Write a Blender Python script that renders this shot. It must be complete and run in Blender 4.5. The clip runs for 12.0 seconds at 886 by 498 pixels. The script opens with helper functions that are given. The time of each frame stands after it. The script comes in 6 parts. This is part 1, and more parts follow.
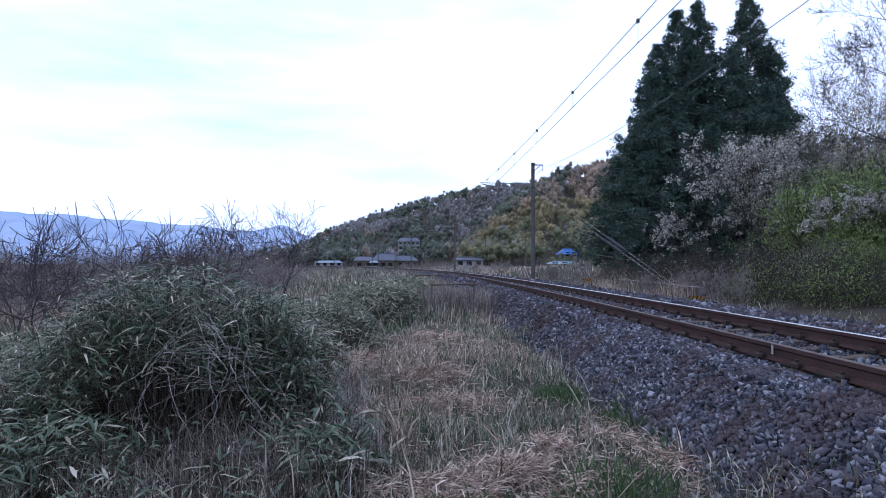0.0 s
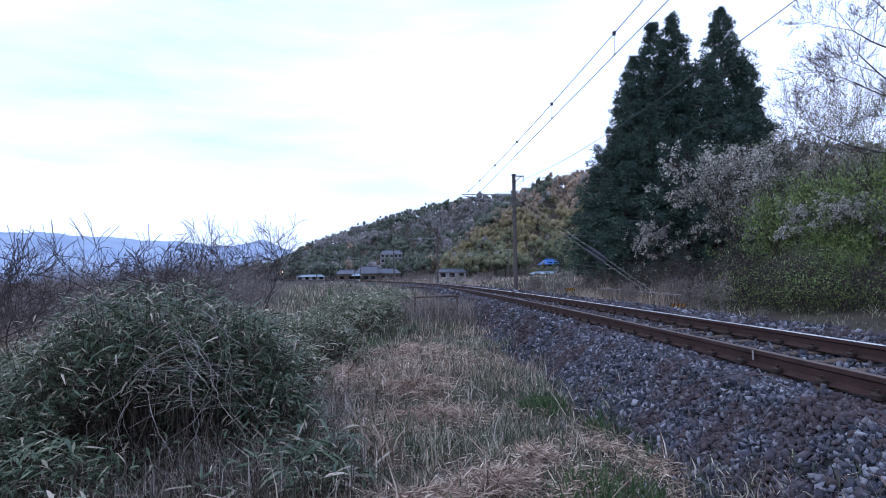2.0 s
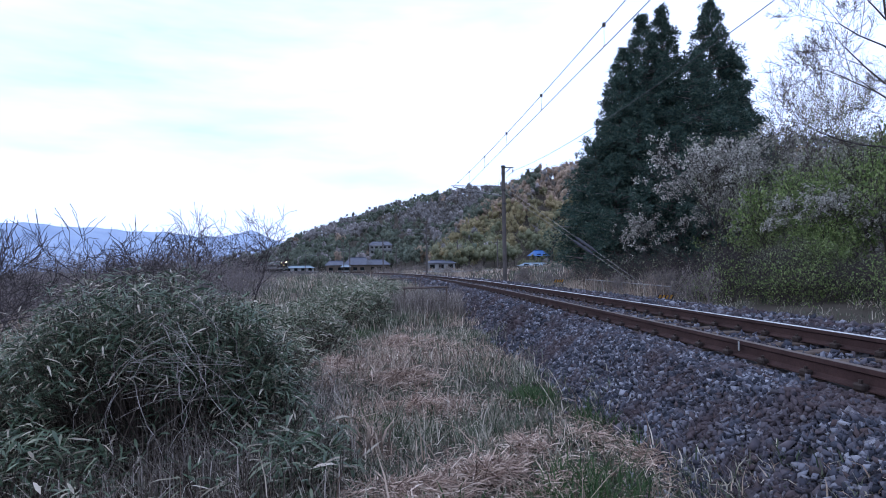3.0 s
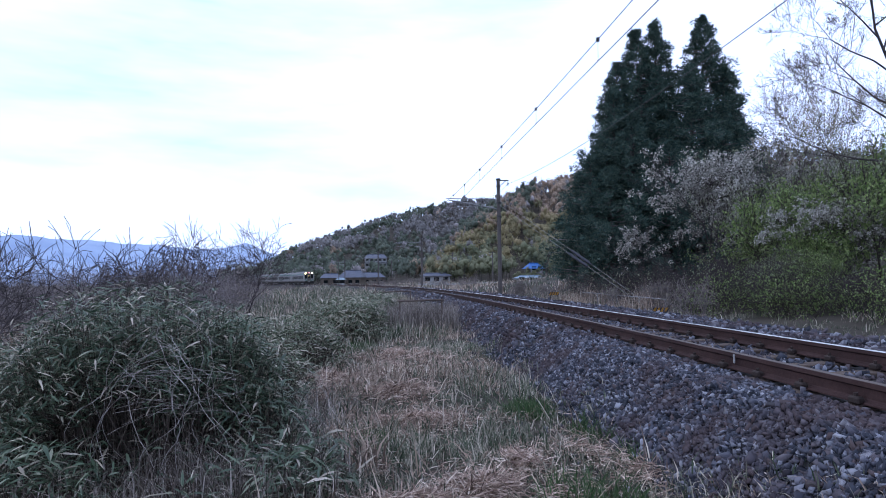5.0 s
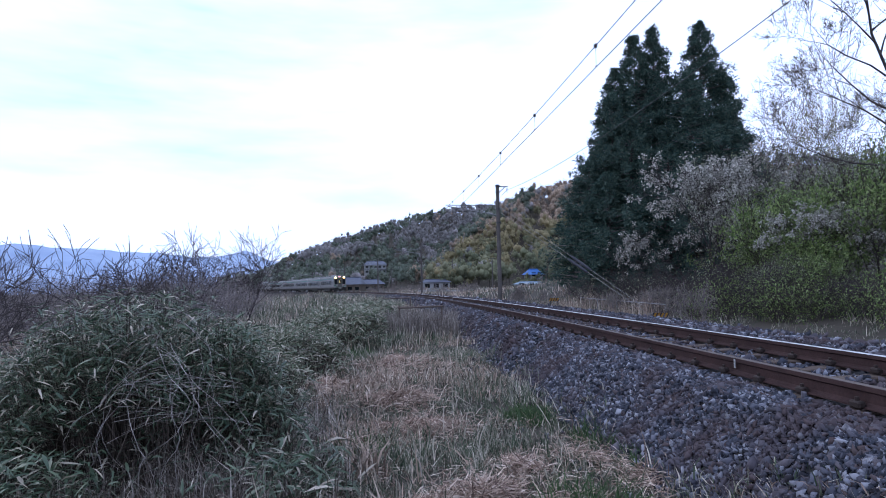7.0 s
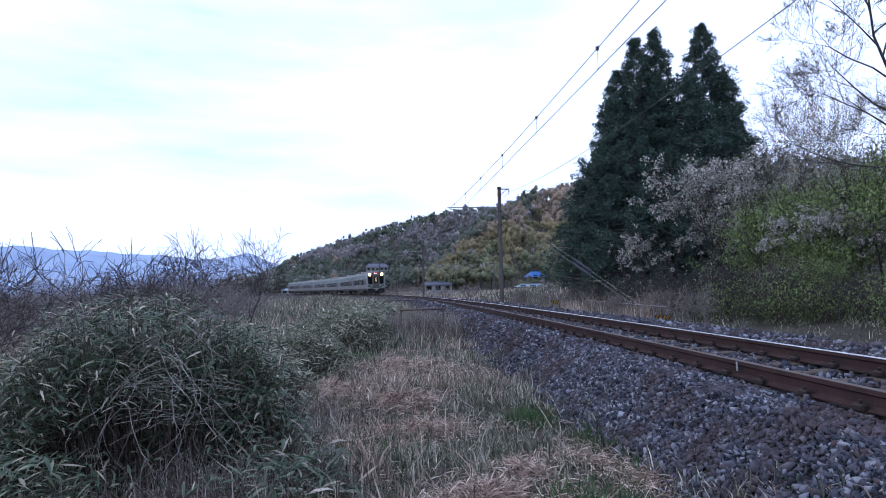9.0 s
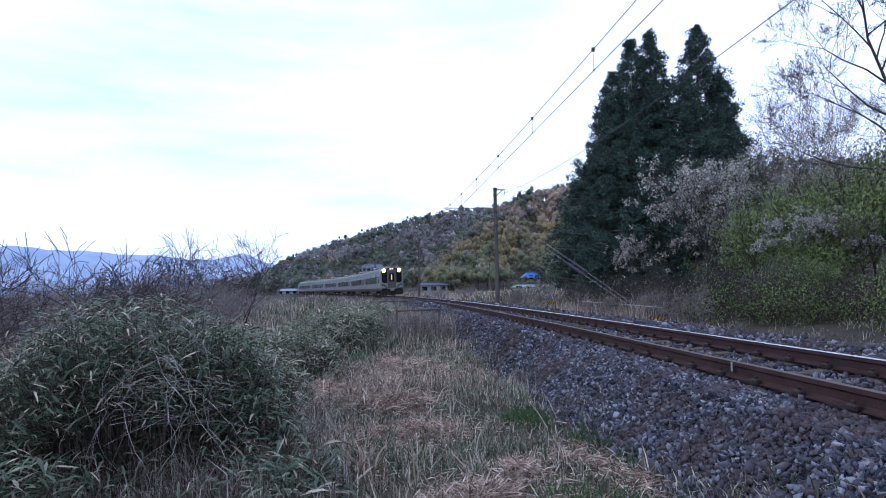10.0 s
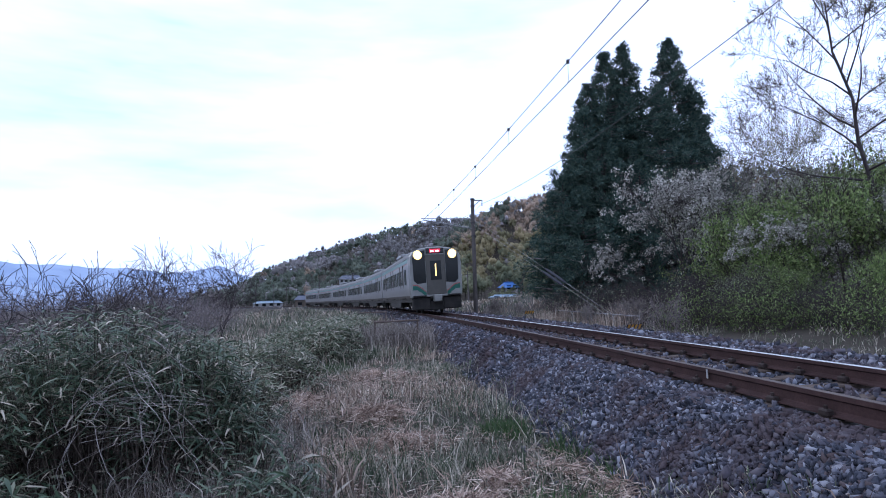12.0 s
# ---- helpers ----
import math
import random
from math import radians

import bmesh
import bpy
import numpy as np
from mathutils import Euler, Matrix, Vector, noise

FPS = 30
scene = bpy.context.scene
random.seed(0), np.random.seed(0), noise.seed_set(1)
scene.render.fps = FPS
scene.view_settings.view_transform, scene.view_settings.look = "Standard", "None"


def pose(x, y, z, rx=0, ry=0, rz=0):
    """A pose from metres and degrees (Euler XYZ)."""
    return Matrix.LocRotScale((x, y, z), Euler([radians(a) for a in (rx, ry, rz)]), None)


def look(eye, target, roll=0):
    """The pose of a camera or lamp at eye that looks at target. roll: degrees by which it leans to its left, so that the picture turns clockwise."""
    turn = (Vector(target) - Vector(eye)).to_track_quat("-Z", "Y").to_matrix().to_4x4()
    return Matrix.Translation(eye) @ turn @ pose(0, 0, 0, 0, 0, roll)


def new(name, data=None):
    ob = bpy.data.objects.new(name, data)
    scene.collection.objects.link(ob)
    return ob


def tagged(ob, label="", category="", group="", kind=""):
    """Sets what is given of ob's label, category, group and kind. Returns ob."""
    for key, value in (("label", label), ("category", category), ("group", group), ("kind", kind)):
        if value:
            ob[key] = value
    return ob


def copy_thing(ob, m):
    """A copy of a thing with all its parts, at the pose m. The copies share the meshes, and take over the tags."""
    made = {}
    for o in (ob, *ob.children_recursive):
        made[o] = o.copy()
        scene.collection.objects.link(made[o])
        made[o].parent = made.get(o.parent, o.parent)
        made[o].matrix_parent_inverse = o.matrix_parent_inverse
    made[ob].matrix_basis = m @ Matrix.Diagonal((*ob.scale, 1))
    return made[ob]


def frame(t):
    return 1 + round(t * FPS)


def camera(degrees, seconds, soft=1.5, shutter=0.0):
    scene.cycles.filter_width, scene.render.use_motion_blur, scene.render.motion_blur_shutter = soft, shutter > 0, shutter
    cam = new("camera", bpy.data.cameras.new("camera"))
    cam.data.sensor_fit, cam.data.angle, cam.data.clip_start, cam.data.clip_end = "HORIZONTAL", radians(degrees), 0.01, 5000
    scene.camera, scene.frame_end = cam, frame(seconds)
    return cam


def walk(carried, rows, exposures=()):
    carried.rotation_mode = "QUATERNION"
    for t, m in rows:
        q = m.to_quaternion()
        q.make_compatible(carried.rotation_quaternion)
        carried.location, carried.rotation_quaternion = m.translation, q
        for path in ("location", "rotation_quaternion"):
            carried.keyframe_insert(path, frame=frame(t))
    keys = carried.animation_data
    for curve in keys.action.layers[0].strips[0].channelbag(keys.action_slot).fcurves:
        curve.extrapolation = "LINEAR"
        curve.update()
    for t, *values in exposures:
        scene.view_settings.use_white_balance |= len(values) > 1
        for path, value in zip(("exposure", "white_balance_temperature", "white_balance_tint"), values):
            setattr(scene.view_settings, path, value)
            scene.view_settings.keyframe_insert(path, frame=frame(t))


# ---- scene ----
# ---- camera: hand-held, standing in one place, turning a little ----
cam = camera(71.0, 12.0, soft=0.95)
EYE = (0.0, 0.0, 0.767)
PATH = [
    (0.0, 0.002, 1.391, -0.075), (0.5, -0.166, 1.114, 0.215), (1.0, -0.374, 1.205, 0.365), (1.5, -0.946, 1.861, 0.933),
    (2.0, -1.576, 2.486, 0.899), (2.5, -2.659, 1.933, 0.74), (2.7, -2.624, 1.62, 0.76), (4.3, -2.227, 2.35, 1.35), (4.5, -2.107, 2.398, 1.378), (5.0, -3.003, 2.839, 0.845),
    (5.5, -3.49, 3.629, 1.312), (6.0, -3.739, 3.637, 1.331), (6.5, -3.114, 3.726, 1.269), (7.0, -3.026, 3.433, 1.168), (7.2, -2.906, 3.50, 1.17), (8.8, -2.726, 3.61, 1.13),
    (9.0, -2.866, 3.646, 1.122), (9.5, -2.987, 3.689, 1.04), (10.0, -3.256, 3.698, 1.089), (10.5, -3.599, 3.875, 1.303),
    (11.0, -3.863, 3.817, 1.228), (11.5, -4.623, 4.096, 1.352), (12.0, -5.26, 4.63, 1.665)]
walk(cam, [(t, pose(*EYE, 90 + p, r, y)) for t, y, p, r in PATH])

# ---- sky: a bright overcast evening ----
world = bpy.data.worlds.new("overcast_sky")
scene.world = world
world.use_nodes = True
SUN_UP, SUN_ROUND = radians(32), radians(-60)


def build_sky():
    nt = world.node_tree
    nt.nodes.clear()
    out = nt.nodes.new("ShaderNodeOutputWorld")
    sky = nt.nodes.new("ShaderNodeTexSky")
    sky.sky_type, sky.sun_disc = "NISHITA", False
    sky.sun_elevation, sky.sun_rotation = SUN_UP, SUN_ROUND
    clear = nt.nodes.new("ShaderNodeBackground")
    clear.inputs["Strength"].default_value = 0.13
    nt.links.new(sky.outputs[0], clear.inputs["Color"])
    cloud = nt.nodes.new("ShaderNodeBackground")
    cloud.inputs["Strength"].default_value = 1.38
    co = nt.nodes.new("ShaderNodeTexCoord")
    mp = nt.nodes.new("ShaderNodeMapping")
    mp.inputs["Scale"].default_value = (1.0, 1.0, 5.0)
    mp.inputs["Location"].default_value = (0.35, 0.2, 0.25)
    nt.links.new(co.outputs["Generated"], mp.inputs[0])
    n1 = nt.nodes.new("ShaderNodeTexNoise")
    n1.inputs["Scale"].default_value, n1.inputs["Detail"].default_value = 2.2, 5.0
    n1.inputs["Roughness"].default_value = 0.5
    nt.links.new(mp.outputs[0], n1.inputs["Vector"])
    tone = nt.nodes.new("ShaderNodeValToRGB")
    tone.color_ramp.elements[0].position, tone.color_ramp.elements[0].color = 0.25, (0.50, 0.72, 0.86, 1)
    tone.color_ramp.elements[1].position, tone.color_ramp.elements[1].color = 0.46, (0.735, 0.88, 1.29, 1)
    nt.links.new(n1.outputs["Fac"], tone.inputs[0])
    nt.links.new(tone.outputs[0], cloud.inputs["Color"])
    cover = nt.nodes.new("ShaderNodeMapRange")
    cover.inputs["From Min"].default_value, cover.inputs["From Max"].default_value = 0.18, 0.34
    cover.inputs["To Min"].default_value, cover.inputs["To Max"].default_value = 0.55, 1.0
    nt.links.new(n1.outputs["Fac"], cover.inputs[0])
    mix = nt.nodes.new("ShaderNodeMixShader")
    nt.links.new(cover.outputs[0], mix.inputs[0])
    nt.links.new(clear.outputs[0], mix.inputs[1])
    nt.links.new(cloud.outputs[0], mix.inputs[2])
    nt.links.new(mix.outputs[0], out.inputs[0])


build_sky()
sun = new("sun", bpy.data.lights.new("sun", "SUN"))
sun.data.energy, sun.data.angle, sun.data.color = 0.6, radians(25), (1.0, 0.97, 0.95)
sun.matrix_world = look((0, 0, 60), Vector((0, 0, 60)) - Vector((math.sin(SUN_ROUND) * math.cos(SUN_UP), math.cos(SUN_ROUND) * math.cos(SUN_UP), math.sin(SUN_UP))))
scene.view_settings.exposure = 0.0

# ---- the line: an arc to the left, rail top of the inner rail at z = 0 ----
RADIUS, CX = 521.0, 3.83 - 521.0
CANT = 0.035


def arc(s, u, z=0.0):
    """s metres along the track from abeam of the camera, u metres to its right, z above rail level."""
    a = s / RADIUS
    return Vector((CX + (RADIUS + u) * math.cos(a), (RADIUS + u) * math.sin(a), z))


def arc_pose(s, u=0.0, z=0.0, tilt=0.0):
    return Matrix.Translation(arc(s, u, z)) @ pose(0, 0, 0, 0, 0, math.degrees(s / RADIUS)) @ pose(0, 0, 0, 0, -math.degrees(tilt), 0)


def rail_z(u):
    return CANT * (u + 0.565)


def arc_inv(x, y):
    return np.arctan2(y, x - CX) * RADIUS, np.hypot(x - CX, y) - RADIUS


# ---- material tools ----
def ramp(nt, fac, stops):
    r = nt.nodes.new("ShaderNodeValToRGB")
    el = r.color_ramp.elements
    while len(el) < len(stops):
        el.new(0.5)
    for e, (p, c) in zip(el, stops):
        e.position, e.color = p, (*c, 1)
    nt.links.new(fac, r.inputs[0])
    return r.outputs[0]


def noise_fac(nt, scale, detail=4.0, rough=0.55, stretch=None):
    co = nt.nodes.new("ShaderNodeTexCoord")
    n = nt.nodes.new("ShaderNodeTexNoise")
    n.inputs["Scale"].default_value, n.inputs["Detail"].default_value, n.inputs["Roughness"].default_value = scale, detail, rough
    src = co.outputs["Object"]
    if stretch:
        mp = nt.nodes.new("ShaderNodeMapping")
        mp.inputs["Scale"].default_value = stretch
        nt.links.new(src, mp.inputs[0])
        src = mp.outputs[0]
    nt.links.new(src, n.inputs["Vector"])
    return n.outputs["Fac"]


def blend(nt, fac, a, b, how="MIX"):
    m = nt.nodes.new("ShaderNodeMix")
    m.data_type, m.blend_type = "RGBA", how
    if isinstance(fac, float):
        m.inputs[0].default_value = fac
    else:
        nt.links.new(fac, m.inputs[0])
    for sock, v in ((m.inputs[6], a), (m.inputs[7], b)):
        if isinstance(v, tuple):
            sock.default_value = (*v, 1)
        else:
            nt.links.new(v, sock)
    return m.outputs[2]


def base(name, rough=0.8, metal=0.0, spec=0.3):
    m = bpy.data.materials.new(name)
    m.use_nodes = True
    b = m.node_tree.nodes["Principled BSDF"]
    b.inputs["Roughness"].default_value, b.inputs["Metallic"].default_value = rough, metal
    b.inputs["Specular IOR Level"].default_value = spec
    return m, m.node_tree, b


def bump(nt, b, fac, strength=0.3, dist=0.01):
    n = nt.nodes.new("ShaderNodeBump")
    n.inputs["Strength"].default_value, n.inputs["Distance"].default_value = strength, dist
    nt.links.new(fac, n.inputs["Height"])
    nt.links.new(n.outputs[0], b.inputs["Normal"])


def worn(name, c1, c2, scale=6.0, rough=0.7, metal=0.0, fine=60.0, relief=0.2, spec=0.3, stretch=None):
    """A surface of two tones at a large and a small scale, with fine relief."""
    m, nt, b = base(name, rough, metal, spec)
    big = ramp(nt, noise_fac(nt, scale, stretch=stretch), [(0.35, c1), (0.65, c2)])
    small = noise_fac(nt, fine, 3.0)
    dark = tuple(v * 0.72 for v in c1)
    mixed = blend(nt, ramp(nt, small, [(0.4, (0, 0, 0)), (0.75, (0.6, 0.6, 0.6))]), big, dark)
    nt.links.new(mixed, b.inputs["Base Color"])
    bump(nt, b, small, relief, 0.01)
    return m


def leafy(name, stops, rough=0.6, through_light=0.25, spec=0.3):
    """Leaves and blades: a colour of its own for each, with some light through them."""
    m, nt, b = base(name, rough, 0.0, spec)
    geo = nt.nodes.new("ShaderNodeNewGeometry")
    col = ramp(nt, geo.outputs["Random Per Island"], stops)
    patch = noise_fac(nt, 0.6, 2.0)
    col = blend(nt, ramp(nt, patch, [(0.3, (0.75, 0.75, 0.75)), (0.7, (1.15, 1.15, 1.15))]), (0, 0, 0), col)
    nt.links.new(col, b.inputs["Base Color"])
    if through_light:
        tr = nt.nodes.new("ShaderNodeBsdfTranslucent")
        nt.links.new(col, tr.inputs["Color"])
        mix = nt.nodes.new("ShaderNodeMixShader")
        mix.inputs[0].default_value = through_light
        nt.links.new(b.outputs[0], mix.inputs[1])
        nt.links.new(tr.outputs[0], mix.inputs[2])
        nt.links.new(mix.outputs[0], nt.nodes["Material Output"].inputs[0])
    return m


def glowing(name, colour, strength):
    m, nt, b = base(name, 0.3)
    b.inputs["Base Color"].default_value = (*colour, 1)
    b.inputs["Emission Color"].default_value = (*colour, 1)
    b.inputs["Emission Strength"].default_value = strength
    return m


def plain(name, colour, rough=0.5, metal=0.0, spec=0.4):
    return worn(name, colour, tuple(v * 0.82 for v in colour), 3.0, rough, metal, 90.0, 0.05, spec)


# ---- mesh tools ----
def mesh_np(name, verts, faces_list, mat, smooth=False):
    """A mesh from arrays: verts (n, 3) and a list of (m, k) index arrays."""
    me = bpy.data.meshes.new(name)
    verts = np.asarray(verts, np.float32)
    me.vertices.add(len(verts))
    me.vertices.foreach_set("co", verts.ravel())
    faces_list = [np.asarray(f, np.int32) for f in faces_list if len(f)]
    loops = np.concatenate([f.ravel() for f in faces_list])
    sizes = np.concatenate([np.full(len(f), f.shape[1], np.int32) for f in faces_list])
    starts = np.concatenate([[0], np.cumsum(sizes)[:-1]]).astype(np.int32)
    me.loops.add(len(loops))
    me.loops.foreach_set("vertex_index", loops)
    me.polygons.add(len(sizes))
    me.polygons.foreach_set("loop_start", starts)
    me.polygons.foreach_set("loop_total", sizes)
    if smooth:
        me.polygons.foreach_set("use_smooth", np.ones(len(sizes), bool))
    me.update(calc_edges=True)
    me.validate()
    if mat:
        me.materials.append(mat)
    return me


def bm_mesh(name, bm, mat, smooth=False):
    me = bpy.data.meshes.new(name)
    bmesh.ops.recalc_face_normals(bm, faces=bm.faces)
    if smooth:
        for f in bm.faces:
            f.smooth = True
    bm.to_mesh(me)
    bm.free()
    if mat:
        me.materials.append(mat)
    return me


def part(name, bm, material, parent=None, label="", m=None, smooth=False):
    """One mesh object, from a bmesh or a ready mesh, under a thing or a part."""
    me = bm if isinstance(bm, bpy.types.Mesh) else bm_mesh(name, bm, material, smooth)
    ob = new(name, me)
    if parent:
        ob.parent = parent
    if m is not None:
        ob.matrix_basis = m
    if label:
        tagged(ob, label)
    return ob


def add_box(bm, x0, x1, y0, y1, z0, z1, bevel=0.0, m=None):
    r = bmesh.ops.create_cube(bm, size=1.0)
    vs = r["verts"]
    for v in vs:
        v.co = Vector(((x0 + x1) / 2 + v.co.x * (x1 - x0), (y0 + y1) / 2 + v.co.y * (y1 - y0), (z0 + z1) / 2 + v.co.z * (z1 - z0)))
    if bevel:
        es = list({e for v in vs for e in v.link_edges})
        r = bmesh.ops.bevel(bm, geom=es, offset=bevel, segments=1, affect="EDGES", profile=0.5)
        vs = [v for v in {v for f in r["faces"] for v in f.verts} | {v for v in vs if v.is_valid}]
    if m is not None:
        for v in vs:
            v.co = m @ v.co
    return bm


def box(*a, **k):
    return add_box(bmesh.new(), *a, **k)


def add_tube(bm, p, q, r0, r1=None, sides=8, caps=True):
    p, q = Vector(p), Vector(q)
    d = q - p
    turn = d.to_track_quat("Z", "Y").to_matrix()
    r1 = r0 if r1 is None else r1
    rings = []
    for c, r in ((p, r0), (q, r1)):
        rings.append([bm.verts.new(c + turn @ Vector((r * math.cos(2 * math.pi * i / sides), r * math.sin(2 * math.pi * i / sides), 0))) for i in range(sides)])
    for i in range(sides):
        j = (i + 1) % sides
        bm.faces.new((rings[0][i], rings[0][j], rings[1][j], rings[1][i]))
    if caps:
        bm.faces.new(rings[0][::-1])
        bm.faces.new(rings[1])
    return bm


def tube(*a, **k):
    return add_tube(bmesh.new(), *a, **k)


def sweep_mesh(name, profile, stations, mat, closed=True, smooth=False, capped=True):
    """A profile of (u, z) carried along the line through the stations s."""
    vs = [arc(s, u, z + rail_z(u)) for s in stations for u, z in profile]
    n, k = len(stations), len(profile)
    faces = [(i * k + j, i * k + (j + 1) % k, (i + 1) * k + (j + 1) % k, (i + 1) * k + j) for i in range(n - 1) for j in range(k if closed else k - 1)]
    me = bpy.data.meshes.new(name)
    me.from_pydata(vs, [], faces + ([tuple(range(k))[::-1], tuple((n - 1) * k + j for j in range(k))] if closed and capped else []))
    me.update()
    me.materials.append(mat)
    if smooth:
        for f in me.polygons:
            f.use_smooth = True
    return me


def empty(name, label, category, group="", m=None, kind=""):
    ob = new(name)
    ob.empty_display_size = 0.1
    if m is not None:
        ob.matrix_basis = m
    return tagged(ob, label, category, group, kind)


# ---- terrain ----
HILL_NEAR = ((-0.06, 0.03, 0.07, 0.11, 0.16, 0.20, 0.25, 0.40, 0.58, 0.75, 1.2, 2.5), (0.0, 0.02, 0.075, 0.110, 0.138, 0.158, 0.170, 0.20, 0.215, 0.21, 0.18, 0.1))
HILL_FAR = ((-0.34, -0.27, -0.195, -0.131, -0.076, -0.022, 0.042, 0.087, 0.16, 0.3, 0.8), (0.0, 0.012, 0.050, 0.073, 0.092, 0.107, 0.119, 0.128, 0.130, 0.12, 0.1))
NEAR_D, FAR_D, TREE_H = 330.0, 560.0, 7.0


def smooth01(v):
    v = np.clip(v, 0, 1)
    return v * v * (3 - 2 * v)


def waves(x, y, size):
    return (np.sin(x / size + 1.3 * np.sin(y / size * 0.7)) + np.sin(y / size * 1.13 + 1.7 * np.sin(x / size * 0.61 + 2.0))) * 0.5


def ground_z(x, y):
    x, y = np.asarray(x, float), np.asarray(y, float)
    s, u = arc_inv(x, y)
    left = np.interp(-u, [0, 2.0, 4.5, 7, 10, 16, 35, 120, 400], [-0.82, -0.82, -0.80, -0.95, -1.5, -2.9, -4.6, -5.5, -6.0])
    rise = np.clip(1 - (s - 55) / 60, 0, 1)
    right = np.interp(u, [0, 2.6, 3.3, 6, 9, 14, 25, 60, 120], [-0.75, -0.75, -0.5, -0.42, -0.25, 0.5, 2.5, 8, 14]) * rise + np.interp(u, [0, 2.1, 5, 40], [-0.75, -0.75, -0.8, -0.6]) * (1 - rise)
    z = np.where(u < 0, left, right)
    dist = np.hypot(x, y)
    # the valley comes up to the line's level where the village stands
    village = smooth01((dist - 90) / 130) * smooth01((y + 0.35 * x) / 60)
    flat = np.where(u < 0, z * (1 - village) + (-0.6) * village, z)
    b = np.where(y > 1, x / np.maximum(y, 1), np.where(x > 0, 2.5, -2.5))
    near = np.interp(b, *HILL_NEAR) * NEAR_D - TREE_H * smooth01(np.interp(b, *HILL_NEAR) / 0.05)
    far = np.interp(b, *HILL_FAR) * FAR_D - TREE_H * smooth01(np.interp(b, *HILL_FAR) / 0.02)
    ry = dist * np.cos(np.arctan(b))
    z_near = near * smooth01((ry - 165) / (NEAR_D - 165)) * np.where(ry > NEAR_D, np.clip(1 - (ry - NEAR_D) / 500, 0.3, 1), 1)
    z_far = far * smooth01((ry - 270) / (FAR_D - 270)) * np.where(ry > FAR_D, np.clip(1 - (ry - FAR_D) / 900, 0, 1), 1)
    away = np.abs(u)
    rough = 0.05 * waves(x, y, 0.8) * np.clip((away - 2) / 2, 0, 1) + 0.5 * waves(x, y, 14.0) * np.clip((away - 12) / 30, 0, 1)
    return flat + np.maximum(z_near, z_far) + rough


M_EARTH = worn("dry_earth", (0.045, 0.038, 0.032), (0.075, 0.064, 0.053), 0.5, 0.95, 0.0, 9.0, 0.5, 0.1)


def build_ground():
    radii = np.concatenate([[0.0], np.geomspace(0.6, 4500, 150)])
    n = 360
    ang = np.linspace(0, 2 * np.pi, n, endpoint=False)
    rr, aa = np.meshgrid(radii[1:], ang, indexing="ij")
    x, y = (rr * np.cos(aa)).ravel(), (rr * np.sin(aa)).ravel()
    v = np.vstack([[[0, 0, float(ground_z(0.0, 0.0))]], np.column_stack([x, y, ground_z(x, y)])])
    i, j = np.meshgrid(np.arange(len(radii) - 2), np.arange(n), indexing="ij")
    i, j = i.ravel(), j.ravel()
    k = (j + 1) % n
    quads = np.column_stack([1 + i * n + j, 1 + (i + 1) * n + j, 1 + (i + 1) * n + k, 1 + i * n + k])
    jj = np.arange(n)
    tris = np.column_stack([np.zeros(n, int), 1 + jj, 1 + (jj + 1) % n])
    ob = new("ground", mesh_np("ground", v, [quads, tris], M_EARTH, True))
    tagged(ob, "dry brownish earth of a grassy embankment, valley and wooded hill", "ground", kind="structure")


build_ground()
# ---- railway track ----
M_RAIL = worn("rusty_rail_steel", (0.038, 0.022, 0.022), (0.060, 0.034, 0.033), 3.0, 0.85, 0.0, 40.0, 0.3, 0.12)
M_RAILTOP = worn("polished_rail_head", (0.85, 0.85, 0.88), (0.78, 0.78, 0.8), 4.0, 0.34, 1.0, 80.0, 0.05)
M_RAILTOP_DULL = worn("dull_rail_head", (0.12, 0.09, 0.08), (0.085, 0.065, 0.06), 4.0, 0.6, 0.4, 80.0, 0.1)
M_SLEEPER = worn("dark_creosoted_timber", (0.07, 0.05, 0.042), (0.11, 0.08, 0.066), 5.0, 0.9, 0.0, 45.0, 0.5)
M_CLIP = worn("rusty_fastening", (0.028, 0.02, 0.019), (0.05, 0.035, 0.032), 9.0, 0.8, 0.3, 60.0, 0.2)
# bed near-black: the shade between the stones is put into its colour
M_BED = worn("shaded_ballast_gaps", (0.022, 0.02, 0.023), (0.04, 0.036, 0.038), 3.0, 0.95, 0.0, 25.0, 0.8)


